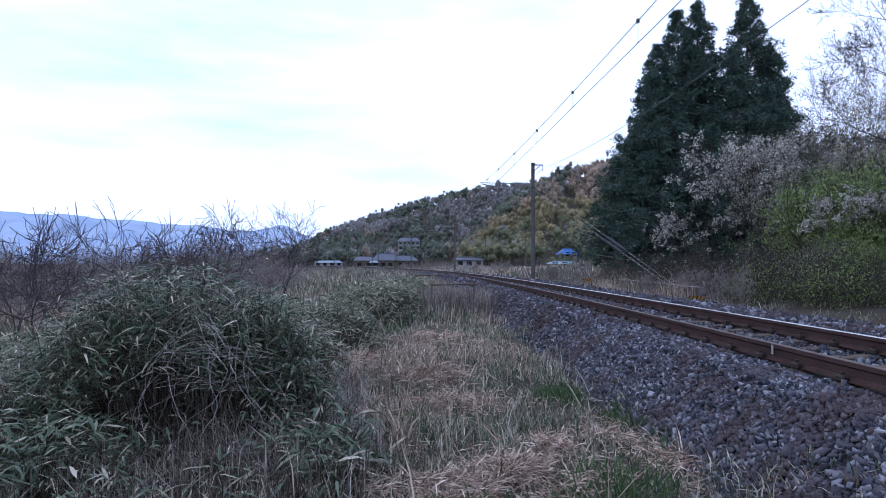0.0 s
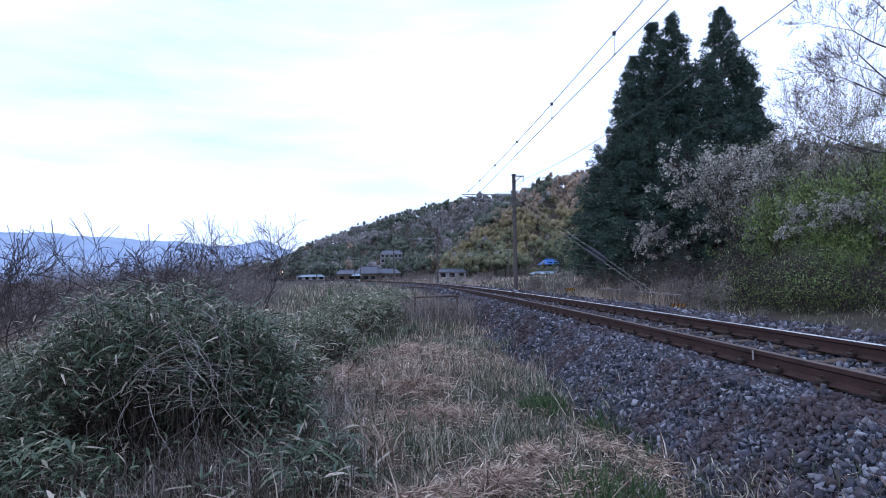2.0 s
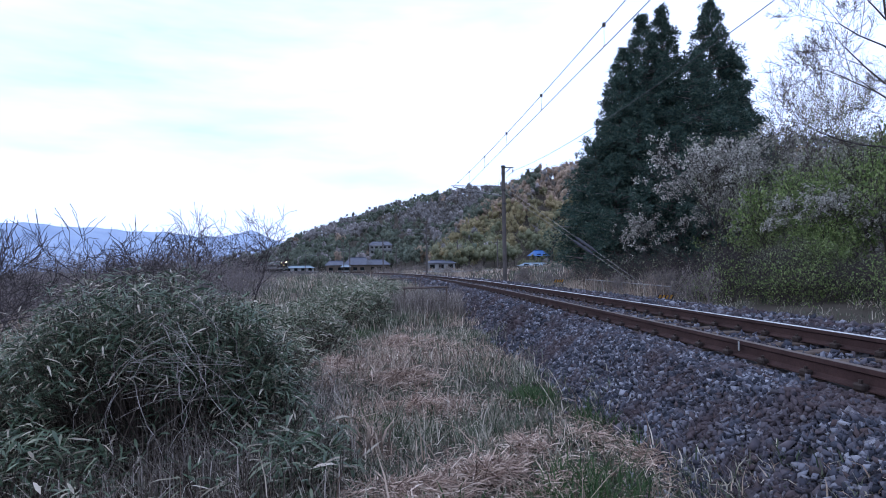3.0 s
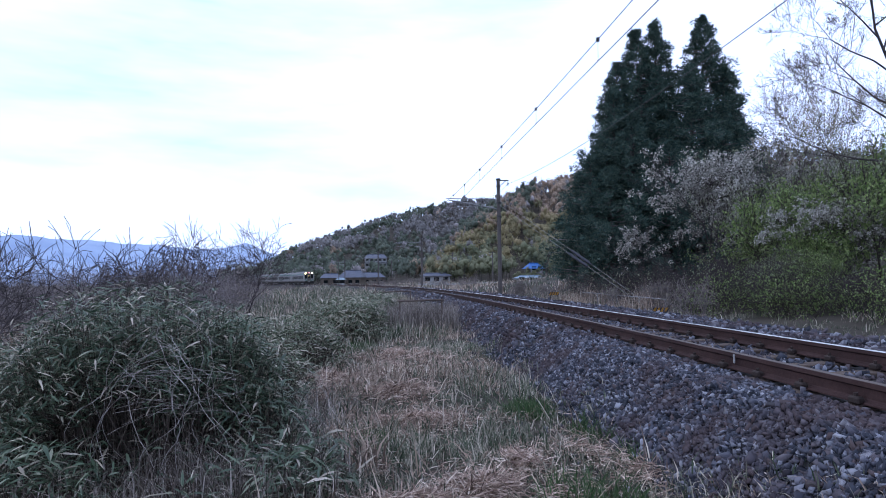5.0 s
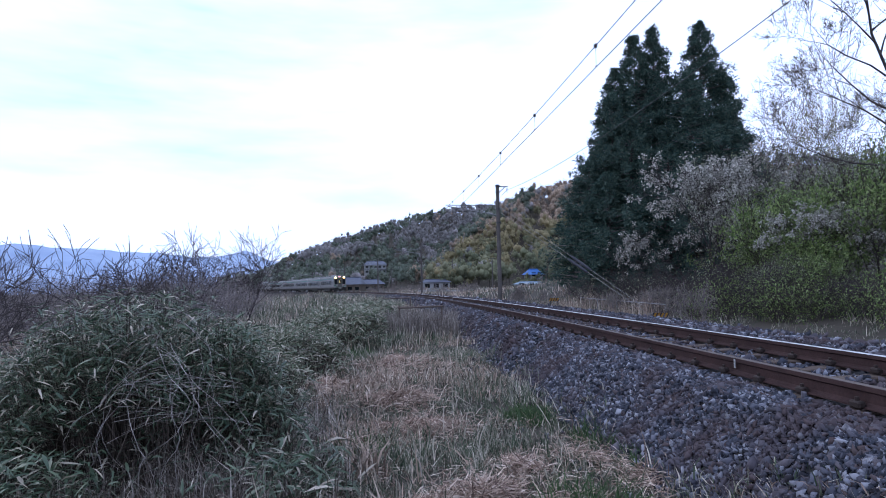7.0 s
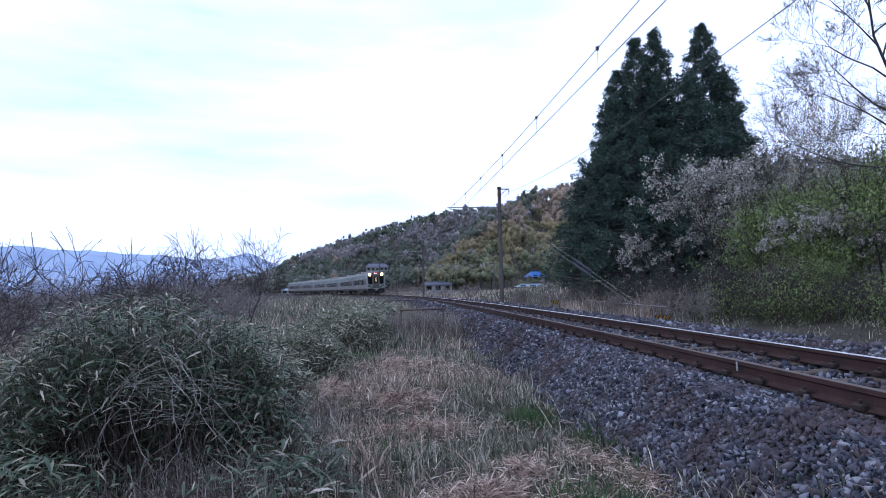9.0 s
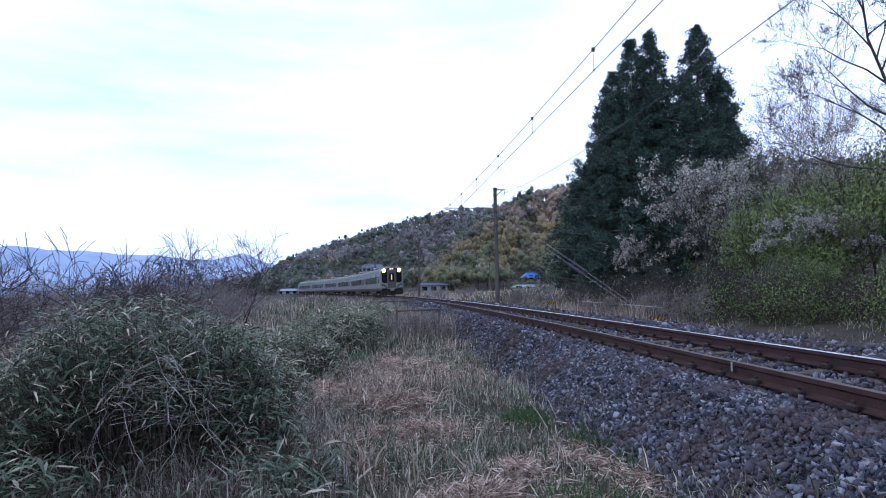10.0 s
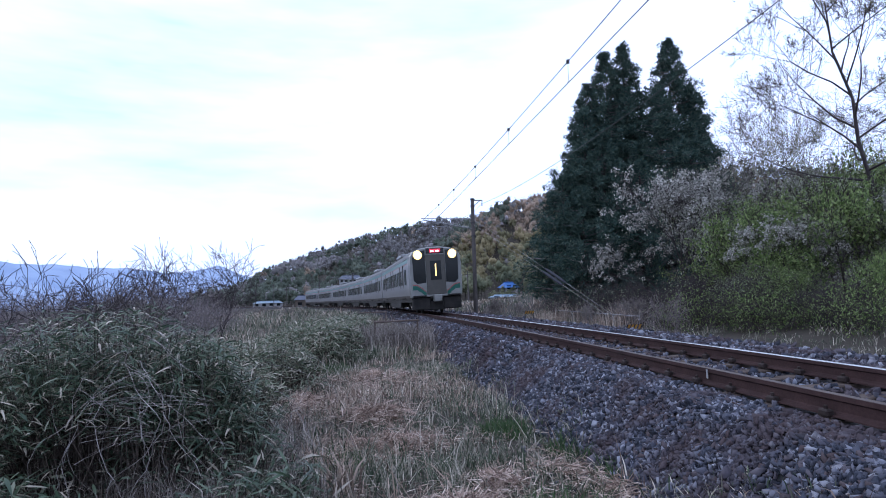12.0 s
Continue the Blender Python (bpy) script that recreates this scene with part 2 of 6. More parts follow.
def build_track():
    track = empty("railway_track", "single railway track with rusty rails curving on ballast", "railway track", kind="structure")
    stations = [float(s) for s in np.concatenate([np.arange(-12, 60, 1.5), np.arange(60, 330, 5)])]
    half = [(0.0325, 0.0), (0.0325, -0.035), (0.010, -0.048), (0.0085, -0.118), (0.020, -0.132), (0.0635, -0.142), (0.0635, -0.153)]
    profile = [(-u, z) for u, z in half] + [(u, z) for u, z in half[::-1]]
    for side in (-1, 1):
        c = side * 0.565
        rail = part("rail", sweep_mesh("rail", [(c + u, z - 0.003) for u, z in profile], stations, M_RAIL), None, track, "rusty steel rail")
        head = [(c - 0.029, -0.002), (c - 0.026, 0.0), (c + 0.026, 0.0), (c + 0.029, -0.002)]
        part("rail_head", sweep_mesh("rail_head", head, stations, M_RAILTOP if side > 0 else M_RAILTOP_DULL), None, rail, "worn running surface")
    sleeper = bm_mesh("sleeper", box(-1.05, 1.05, -0.1, 0.1, -0.31, -0.172, bevel=0.012), M_SLEEPER)
    bm = bmesh.new()
    add_box(bm, -0.085, 0.085, -0.075, 0.075, -0.172, -0.156)
    clip_hump = ((-0.105, -0.045, -0.15, -0.105), (0.045, 0.105, -0.15, -0.105))
    for x0, x1, z0, z1 in clip_hump:
        add_box(bm, x0, x1, -0.055, 0.055, z0 - 0.01, z1, 0.012)
        add_tube(bm, ((x0 + x1) / 2, 0, z1), ((x0 + x1) / 2, 0, z1 + 0.025), 0.016, sides=6)
    clip = bm_mesh("fastening", bm, M_CLIP)
    for i in range(-10, 240):
        s = i * 0.62
        ob = part("sleeper", sleeper, None, track, m=arc_pose(s, 0, rail_z(0), CANT))
        if s < 75:
            for c in (-0.565, 0.565):
                part("fastening", clip, None, ob, m=pose(c, 0, 0))


def build_bed():
    # crib level a little under the sleeper tops, shoulders, then the slopes to the ground
    z0 = -0.185
    prof = [(-2.35, -0.95), (-1.98, -0.76), (-1.55, -0.42), (-1.2, z0), (1.2, z0 - 0.04), (2.75, -0.30), (3.2, -0.62), (3.4, -0.95)]
    stations = [float(s) for s in np.concatenate([np.arange(-14, 40, 0.5), np.arange(40, 340, 4)])]
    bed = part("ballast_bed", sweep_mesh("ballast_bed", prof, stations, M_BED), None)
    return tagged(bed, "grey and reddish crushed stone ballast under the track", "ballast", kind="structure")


build_track()
ballast_bed = build_bed()

# ---- overhead line ----
M_POLE = worn("weathered_concrete_pole", (0.085, 0.075, 0.072), (0.12, 0.105, 0.1), 1.5, 0.85, 0.0, 30.0, 0.2)
M_STEEL = worn("galvanised_steel", (0.22, 0.22, 0.23), (0.30, 0.30, 0.31), 6.0, 0.5, 0.6, 60.0, 0.1)
M_DARKSTEEL = worn("dark_painted_steel", (0.04, 0.04, 0.045), (0.06, 0.06, 0.065), 6.0, 0.6, 0.2, 60.0, 0.1)
M_INSUL = worn("grey_insulator", (0.35, 0.35, 0.36), (0.28, 0.28, 0.3), 9.0, 0.35, 0.0, 60.0, 0.05)
M_WIRE = worn("dark_copper_wire", (0.05, 0.05, 0.055), (0.07, 0.065, 0.065), 9.0, 0.5, 0.4, 60.0, 0.05)
# station along the line and distance from its centre
# and the wires' place over the track at each mast
MASTS = [(-5.0, 2.75, 0.45), (36.4, 2.75, -0.24), (78.5, 3.6, 0.35), (120.0, 3.9, -0.2), (161.0, 4.4, 0.3), (202.0, 4.4, -0.2), (243.0, 4.4, 0.3)]
POLES = [m[0] for m in MASTS]
POLE_U, POLE_TOP = 2.75, 6.75
CONTACT, MESSENGER, CARRIER_SAG = 4.75, 5.50, 0.37


def build_pole(s, u, wire_u):
    pole = empty("overhead_line_mast", "weathered grey railway mast with cantilever arm", "mast", "masts along the line", arc_pose(s, u, -0.75))
    h = POLE_TOP + 0.75 - (0.5 if s > 60 else 0.0)
    reach = u - wire_u
    part("post", tube((0, 0, -0.4), (0, 0, h), 0.135, 0.105, 14), M_POLE, pole, smooth=False)
    for z in (h - 0.1, h - 0.5, 5.2, 6.0):
        part("band", tube((0, 0, z), (0, 0, z + 0.07), 0.14, sides=12), M_DARKSTEEL, pole)
    bm = bmesh.new()
    add_tube(bm, (0, 0, h - 0.12), (0.62, 0, h - 0.12), 0.035, sides=6)
    add_tube(bm, (0.05, 0, h - 0.5), (0.45, 0, h - 0.14), 0.025, sides=6)
    part("top_bracket", bm, M_DARKSTEEL, pole)
    bm = bmesh.new()
    for k in range(4):
        add_tube(bm, (0.58, 0, h - 0.2 - 0.075 * k), (0.58, 0, h - 0.23 - 0.075 * k), 0.06, 0.03, sides=10)
    part("feeder_insulator", bm, M_INSUL, pole)
    # cantilever towards the track: stay tube, hinged tube and the registration arm
    zc, zm = CONTACT + 0.75, MESSENGER + 0.75
    bm = bmesh.new()
    add_tube(bm, (-0.1, 0, zm + 0.02), (-reach - 0.15, 0, zm + 0.04), 0.026, sides=8)
    add_tube(bm, (-0.1, 0, zc + 0.18), (-reach, 0, zm - 0.04), 0.03, sides=8)
    part("cantilever", bm, M_STEEL, pole)
    bm = bmesh.new()
    add_tube(bm, (-reach * 0.38, 0, zc + 0.36), (-reach - 0.3, 0, zc + 0.22), 0.02, sides=8)
    add_tube(bm, (-reach - 0.25, 0, zc + 0.22), (-reach, 0, zc), 0.013, sides=6)
    part("registration_arm", bm, M_STEEL, pole)
    for z0, z1 in ((zm + 0.02, zm + 0.03), (zc + 0.2, zc + 0.35)):
        bm = bmesh.new()
        for k in range(6):
            f = 0.3 + 0.07 * k
            add_tube(bm, (-f, 0, z0 + (z1 - z0) * f), (-f - 0.03, 0, z0 + (z1 - z0) * f), 0.075, 0.04, sides=10)
        part("insulator", bm, M_INSUL, pole)
    return pole


def wire_curve(name, pts, r, mat, parent=None, label=""):
    cu = bpy.data.curves.new(name, "CURVE")
    cu.dimensions, cu.bevel_depth, cu.bevel_resolution = "3D", r, 1
    sp = cu.splines.new("POLY")
    sp.points.add(len(pts) - 1)
    for p, q in zip(sp.points, pts):
        p.co = (*q, 1)
    cu.materials.append(mat)
    ob = new(name, cu)
    if parent:
        ob.parent = parent
    if label:
        tagged(ob, label)
    return ob


def build_overhead():
    for s, u, wire_u in MASTS:
        build_pole(s, u, wire_u)
    line = empty("overhead_line", "thin dark contact and carrier wires hung over the track", "overhead wires")
    contact, carrier, feeder = [], [], []
    for (a, ua, wa), (b, ub, wb) in zip(MASTS[:-1], MASTS[1:]):
        # the wires run straight from mast to mast, across the curve
        ends = arc(a, wa, 0), arc(b, wb, 0)
        tops = arc(a, ua + 0.58, 0), arc(b, ub + 0.58, 0)
        high, low = POLE_TOP - 0.32 - (0.5 if a > 60 else 0.0), POLE_TOP - 0.32 - (0.5 if b > 60 else 0.0)
        for i in range(21):
            f = i / 20
            sag = 4 * f * (1 - f)
            p, q = ends[0].lerp(ends[1], f), tops[0].lerp(tops[1], f)
            contact.append((p.x, p.y, CONTACT))
            carrier.append((p.x, p.y, MESSENGER - CARRIER_SAG * sag))
            feeder.append((q.x, q.y, high + (low - high) * f - 0.9 * sag))
        n = 9
        for i in range(n):
            f = (i + 0.5) / n
            p = ends[0].lerp(ends[1], f)
            top = MESSENGER - CARRIER_SAG * 4 * f * (1 - f)
            bm = tube((p.x, p.y, CONTACT), (p.x, p.y, top), 0.004, sides=5)
            add_tube(bm, (p.x, p.y, top - 0.035), (p.x, p.y, top + 0.035), 0.035, sides=8)
            add_tube(bm, (p.x, p.y, CONTACT - 0.005), (p.x, p.y, CONTACT + 0.03), 0.018, sides=6)
            part("dropper", bm, M_WIRE, line)
    wire_curve("contact_wire", contact, 0.008, M_WIRE, line)
    wire_curve("carrier_wire", carrier, 0.008, M_WIRE, line)
    tagged(wire_curve("feeder_wire", feeder, 0.009, M_WIRE), "dark feeder wire strung along the mast tops", "wire")


build_overhead()
# ---- the electric train ----
M_BODY = worn("brushed_stainless_steel", (0.17, 0.165, 0.16), (0.24, 0.23, 0.22), 1.2, 0.4, 0.35, 70.0, 0.06, stretch=(1, 0.15, 1))
M_FACE = worn("silver_painted_face", (0.21, 0.21, 0.205), (0.27, 0.27, 0.26), 2.0, 0.4, 0.3, 60.0, 0.03)
M_ROOF = worn("grey_roof", (0.11, 0.11, 0.115), (0.16, 0.16, 0.16), 1.5, 0.7, 0.0, 40.0, 0.1)
M_GLASS = plain("dark_window_glass", (0.012, 0.014, 0.015), 0.12, 0.0, 0.28)
M_BLACK = plain("black_cab_mask", (0.012, 0.012, 0.013), 0.25)
M_DOORGREY = worn("grey_gangway_door", (0.075, 0.072, 0.065), (0.10, 0.093, 0.085), 2.0, 0.5, 0.1, 60.0, 0.05)
M_GREEN = plain("green_stripe", (0.008, 0.115, 0.085), 0.4)
M_RED = plain("red_stripe", (0.38, 0.04, 0.04), 0.4)
M_PILLAR = worn("brown_grey_pillar", (0.075, 0.066, 0.062), (0.10, 0.09, 0.084), 3.0, 0.6, 0.1, 40.0, 0.1)
M_GRIME = worn("grimy_steel", (0.085, 0.075, 0.07), (0.13, 0.118, 0.11), 2.0, 0.6, 0.2, 40.0, 0.1)
M_UNDER = worn("sooty_underframe", (0.018, 0.017, 0.017), (0.035, 0.032, 0.03), 3.0, 0.85, 0.0, 40.0, 0.3)
M_LAMP = glowing("headlight_beam", (1.0, 0.80, 0.42), 14.0)
M_LAMPGLOW = glowing("headlight_glow", (1.0, 0.66, 0.22), 3.2)
M_LED = glowing("red_led_sign", (0.75, 0.05, 0.09), 0.9)
M_LEDW = glowing("white_led_dots", (1.0, 0.8, 0.8), 3.0)
M_DOORSTRIP = glowing("glowing_door_strip", (1.0, 0.72, 0.28), 1.6)
CAR_PITCH, CAR_HALF, CARS = 19.0, 9.25, 6
SIDE = [(1.36, 0.80), (1.45, 1.0), (1.475, 1.35), (1.475, 2.55), (1.44, 2.95)]
CAP = [(1.40, 3.08), (1.28, 3.26), (0.95, 3.42), (0.5, 3.51), (0.0, 3.54)]


def loft(profile_at, ys):
    bm = bmesh.new()
    rings = [[bm.verts.new((x, y, z)) for x, z in profile_at(y)] for y in ys]
    n = len(rings[0])
    for a, b in zip(rings[:-1], rings[1:]):
        for i in range(n):
            bm.faces.new((a[i], a[(i + 1) % n], b[(i + 1) % n], b[i]))
    bm.faces.new(rings[0])
    bm.faces.new(rings[-1][::-1])
    return bm


def side_x(z):
    return float(np.interp(z, [p[1] for p in SIDE], [p[0] for p in SIDE]))


def side_panel(z0, z1, y0, y1, side, proud=0.006, depth=0.03):
    """A panel that lies on the car's side."""
    bm = bmesh.new()
    zs = [z0, (z0 + z1) / 2, z1]
    out = [[bm.verts.new((side * (side_x(z) + proud), y, z)) for y in (y0, y1)] for z in zs]
    inn = [[bm.verts.new((side * (side_x(z) - depth), y, z)) for y in (y0, y1)] for z in zs]
    for i in range(2):
        bm.faces.new((out[i][0], out[i][1], out[i + 1][1], out[i + 1][0]))
        for e in (0, 1):
            bm.faces.new((out[i][e], out[i + 1][e], inn[i + 1][e], inn[i][e]))
    bm.faces.new((out[0][0], inn[0][0], inn[0][1], out[0][1]))
    bm.faces.new((out[2][0], out[2][1], inn[2][1], inn[2][0]))
    return bm


def build_bogie(car, y):
    bogie = part("bogie", box(-1.0, 1.0, y - 0.35, y + 0.35, 0.45, 0.72, bevel=0.03), M_UNDER, car)
    for sx in (-1, 1):
        part("side_frame", box(sx * 0.92 - 0.08, sx * 0.92 + 0.08, y - 1.35, y + 1.35, 0.38, 0.62, bevel=0.03), M_UNDER, bogie)
        for dy in (-1.05, 1.05):
            part("wheel", tube((sx * 0.50, y + dy, 0.43), (sx * 0.62, y + dy, 0.43), 0.43, sides=20), M_UNDER, bogie)


def build_car(end):
    """end: 'front' or 'rear' for the end that has a cab, front towards -y."""
    car = empty("train_car", "silver stainless steel electric train car with green roofline stripe", "train car", "cars of the train")
    body_ring = SIDE + [(-x, z) for x, z in SIDE[::-1]]
    part("body", loft(lambda y: body_ring, [-CAR_HALF, CAR_HALF]), M_BODY, car)
    roof_ring = [SIDE[-1]] + CAP + [(-x, z) for x, z in CAP[:-1][::-1]] + [(-SIDE[-1][0], SIDE[-1][1])]
    roof = part("roof", loft(lambda y: roof_ring, [-CAR_HALF, CAR_HALF]), M_ROOF, car, "grey ribbed roof")
    part("air_conditioner", box(-0.95, 0.95, -1.6, 1.6, 3.46, 3.72, bevel=0.08), M_STEEL, roof)
    for y in (-6.2, 5.6):
        part("roof_vent", box(-0.5, 0.5, y - 0.6, y + 0.6, 3.48, 3.62, bevel=0.05), M_STEEL, roof)
    for side in (-1, 1):
        part("stripe", side_panel(2.72, 2.94, -CAR_HALF + 0.3, CAR_HALF - 0.05, side, 0.008), M_GREEN, car, "green stripe under the roof")
        part("stripe", side_panel(2.67, 2.705, -CAR_HALF + 0.3, CAR_HALF - 0.05, side, 0.008), M_RED, car, "thin red stripe")
        for yd in (-5.9, 0.0, 5.9):
            for h in (-1, 1):
                y0, y1 = sorted((yd + h * 0.015, yd + h * 0.66))
                door = part("door", side_panel(0.88, 2.68, y0, y1, side, 0.004), M_BODY, car)
                part("door_window", side_panel(1.62, 2.42, y0 + 0.13, y1 - 0.13, side, 0.009), M_GLASS, door)
            for e in (-0.86, 0.68):
                part("door_edge", side_panel(0.84, 2.70, yd + e, yd + e + 0.18, side, 0.035), M_PILLAR, car, "dark door pillar")
            part("door_step", side_panel(0.82, 0.875, yd - 0.68, yd + 0.68, side, 0.05), M_UNDER, car)
        for y0, y1 in ((-8.2, -7.3), (-4.85, -4.1), (-3.85, -3.1), (-2.8, -2.05), (-1.8, -1.05), (1.05, 1.8), (2.05, 2.8), (3.1, 3.85), (4.1, 4.85), (7.3, 8.2)):
            win = part("window", side_panel(1.62, 2.42, y0, y1, side, 0.006), M_GLASS, car)
            part("window_frame", side_panel(1.56, 1.615, y0 - 0.04, y1 + 0.04, side, 0.014), M_STEEL, win)
        part("waist_band", side_panel(0.81, 1.0, -CAR_HALF + 0.05, CAR_HALF - 0.05, side, 0.010), M_GRIME, car, "grimy brownish sill band")
        part("gutter", side_panel(2.955, 2.99, -CAR_HALF + 0.05, CAR_HALF - 0.05, side, 0.03), M_STEEL, car)
        part("skirt", box(side * 1.3 - 0.03, side * 1.3 + 0.03, -3.4, 3.4, 0.3, 0.80), M_UNDER, car)
    part("underframe", box(-1.15, 1.15, -3.2, 3.2, 0.35, 0.80, bevel=0.05), M_UNDER, car)
    part("sole_bar", box(-1.34, 1.34, -CAR_HALF + 0.1, CAR_HALF - 0.1, 0.62, 0.81, bevel=0.02), M_UNDER, car)
    for y in (-6.4, 6.4):
        build_bogie(car, y)
    e = -1 if end == "front" else 1
    build_cab(car, e)
    part("gangway", box(-0.6, 0.6, *sorted((-e * (CAR_HALF - 0.02), -e * (CAR_HALF + 0.25))), 0.95, 3.0, bevel=0.05), M_UNDER, car)
    return car


def build_cab(car, e):
    y = e * CAR_HALF

    def ybox(x0, x1, d0, d1, z0, z1, b=0.0):
        return box(x0, x1, *sorted((y + e * d0, y + e * d1)), z0, z1, bevel=b)

    ring = [(1.44, 0.9), (1.475, 1.3), (1.475, 2.6), (1.42, 3.05), (1.25, 3.28), (0.8, 3.44), (0.3, 3.5)]
    full = ring + [(-x, z) for x, z in ring[::-1]]

    def at(yy):
        k = 1.0 - 0.045 * smooth01(abs(yy - y) / 0.35)
        return [(x * float(k), 0.9 + (z - 0.9) * (0.98 if abs(yy - y) > 0.2 else 1.0)) for x, z in full]

    face = part("cab_front", loft(at, [y, y + e * 0.12, y + e * 0.24, y + e * 0.30]), M_FACE, car, "silver cab front with green and red bands")
    for sx in (-1, 1):
        bm = bmesh.new()
        out = [(0.56, 1.62), (1.05, 1.58), (1.24, 1.75), (1.27, 2.9), (1.15, 3.2), (0.9, 3.3), (0.56, 3.32)]
        a = [bm.verts.new((sx * x, y + e * 0.27, z)) for x, z in out]
        b = [bm.verts.new((sx * x * 0.99, y + e * 0.312, z)) for x, z in out]
        for i in range(len(out)):
            j = (i + 1) % len(out)
            bm.faces.new((a[i], a[j], b[j], b[i]))
        bm.faces.new(b)
        part("windscreen", bm, M_GLASS, face, "dark cab windscreen")
        # oversized emissive disc stands in for the bloom round the lamp
        bm = tube((sx * 0.95, y + e * 0.29, 3.08), (sx * 0.95, y + e * 0.335, 3.08), 0.25, 0.22, 18)
        lamp = part("headlight", bm, M_LAMPGLOW, face, "warm headlight, its halo added as a wide glowing disc")
        part("lamp_glass", tube((sx * 0.95, y + e * 0.32, 3.08), (sx * 0.95, y + e * 0.345, 3.08), 0.17, 0.145, 18), M_LAMP, lamp, "glowing warm headlight")
        bm = bmesh.new()
        pts = [(1.30, 1.50), (1.02, 1.46), (0.80, 1.30), (0.58, 1.12)]
        for (x0, z0), (x1, z1) in zip(pts[:-1], pts[1:]):
            q = [bm.verts.new((sx * xx, y + e * 0.316, zz)) for xx, zz in ((x0, z0), (x1, z1), (x1, z1 - 0.2), (x0, z0 - 0.24))]
            bm.faces.new(q)
        bmesh.ops.remove_doubles(bm, verts=bm.verts, dist=0.001)
        part("band", bm, M_GREEN, face, "green band")
        bm = bmesh.new()
        for (x0, z0), (x1, z1) in zip(pts[:-1], pts[1:]):
            q = [bm.verts.new((sx * xx, y + e * 0.318, zz)) for xx, zz in ((x0, z0 + 0.05), (x1, z1 + 0.05), (x1, z1 + 0.015), (x0, z0 + 0.015))]
            bm.faces.new(q)
        bmesh.ops.remove_doubles(bm, verts=bm.verts, dist=0.001)
        part("band", bm, M_RED, face, "red band")
        part("step", ybox(sx * 0.95 - 0.36, sx * 0.95 + 0.36, 0.0, 0.38, 0.90, 0.98, 0.02), M_UNDER, face)
        part("snow_plough", ybox(sx * 0.85 - 0.5, sx * 0.85 + 0.5, -0.2, 0.2, 0.22, 0.88, 0.05), M_UNDER, face)
    part("centre_plough", ybox(-0.42, 0.42, -0.3, 0.12, 0.18, 0.66, 0.04), M_UNDER, face)
    door = part("gangway_door", ybox(-0.53, 0.53, 0.2, 0.335, 1.0, 3.08, 0.03), M_DOORGREY, face, "grey gangway door in the cab front")
    part("door_pane", ybox(-0.30, 0.30, 0.3, 0.342, 1.75, 2.75), M_GLASS, door)
    # narrow emissive yellow strip on the door pane
    part("yellow_strip", ybox(-0.035, 0.035, 0.3, 0.348, 1.95, 2.6), M_DOORSTRIP, door, "narrow glowing yellow strip on the door window")
    sign = part("destination_sign", ybox(-0.5, 0.5, 0.2, 0.34, 3.14, 3.42, 0.02), M_BLACK, face)
    part("led_panel", ybox(-0.30, 0.30, 0.3, 0.346, 3.19, 3.37), M_LED, sign, "red lit destination panel")
    for x in (-0.16, 0.12):
        part("led_bar", ybox(x - 0.07, x + 0.09, 0.3, 0.35, 3.22, 3.29), M_LEDW, sign)
    coupler = part("coupler", ybox(-0.22, 0.22, 0.1, 0.62, 0.62, 0.98, 0.04), M_FACE, face, "grey coupler head")
    part("coupler_hose", tube((0.28, y + e * 0.3, 0.8), (0.28, y + e * 0.42, 0.4), 0.03, sides=6), M_UNDER, coupler)
    return face


def build_pantograph(car):
    bm = bmesh.new()
    for x in (-0.5, 0.5):
        add_tube(bm, (x, -0.6, 3.62), (x, 0.6, 3.62), 0.03, sides=6)
    add_tube(bm, (-0.5, 0, 3.62), (0.5, 0, 3.62), 0.03, sides=6)
    panto = part("pantograph", bm, M_DARKSTEEL, car, m=pose(0, -4.0, 0))
    part("arm", tube((0, 0.4, 3.65), (0, -0.9, 4.2), 0.035, sides=6), M_DARKSTEEL, panto)
    part("arm", tube((0, -0.9, 4.2), (0, 0.2, 4.66), 0.028, sides=6), M_DARKSTEEL, panto)
    part("collector_head", tube((-0.55, 0.2, 4.68), (0.55, 0.2, 4.68), 0.03, sides=6), M_DARKSTEEL, panto)


def build_train():
    a, b = build_car("front"), build_car("rear")
    build_pantograph(b)
    cars = [a, b]
    for car in cars:
        car.scale = (1.0, 1.0, 1.04)
    for k in range(1, CARS // 2):
        cars += [copy_thing(a, pose(0, 0, 0)), copy_thing(b, pose(0, 0, 0))]
    return cars


train = build_train()
# ---- plants: tools ----
RNG = np.random.default_rng(7)


def unit(v):
    return v / np.maximum(np.linalg.norm(v, axis=1, keepdims=True), 1e-9)


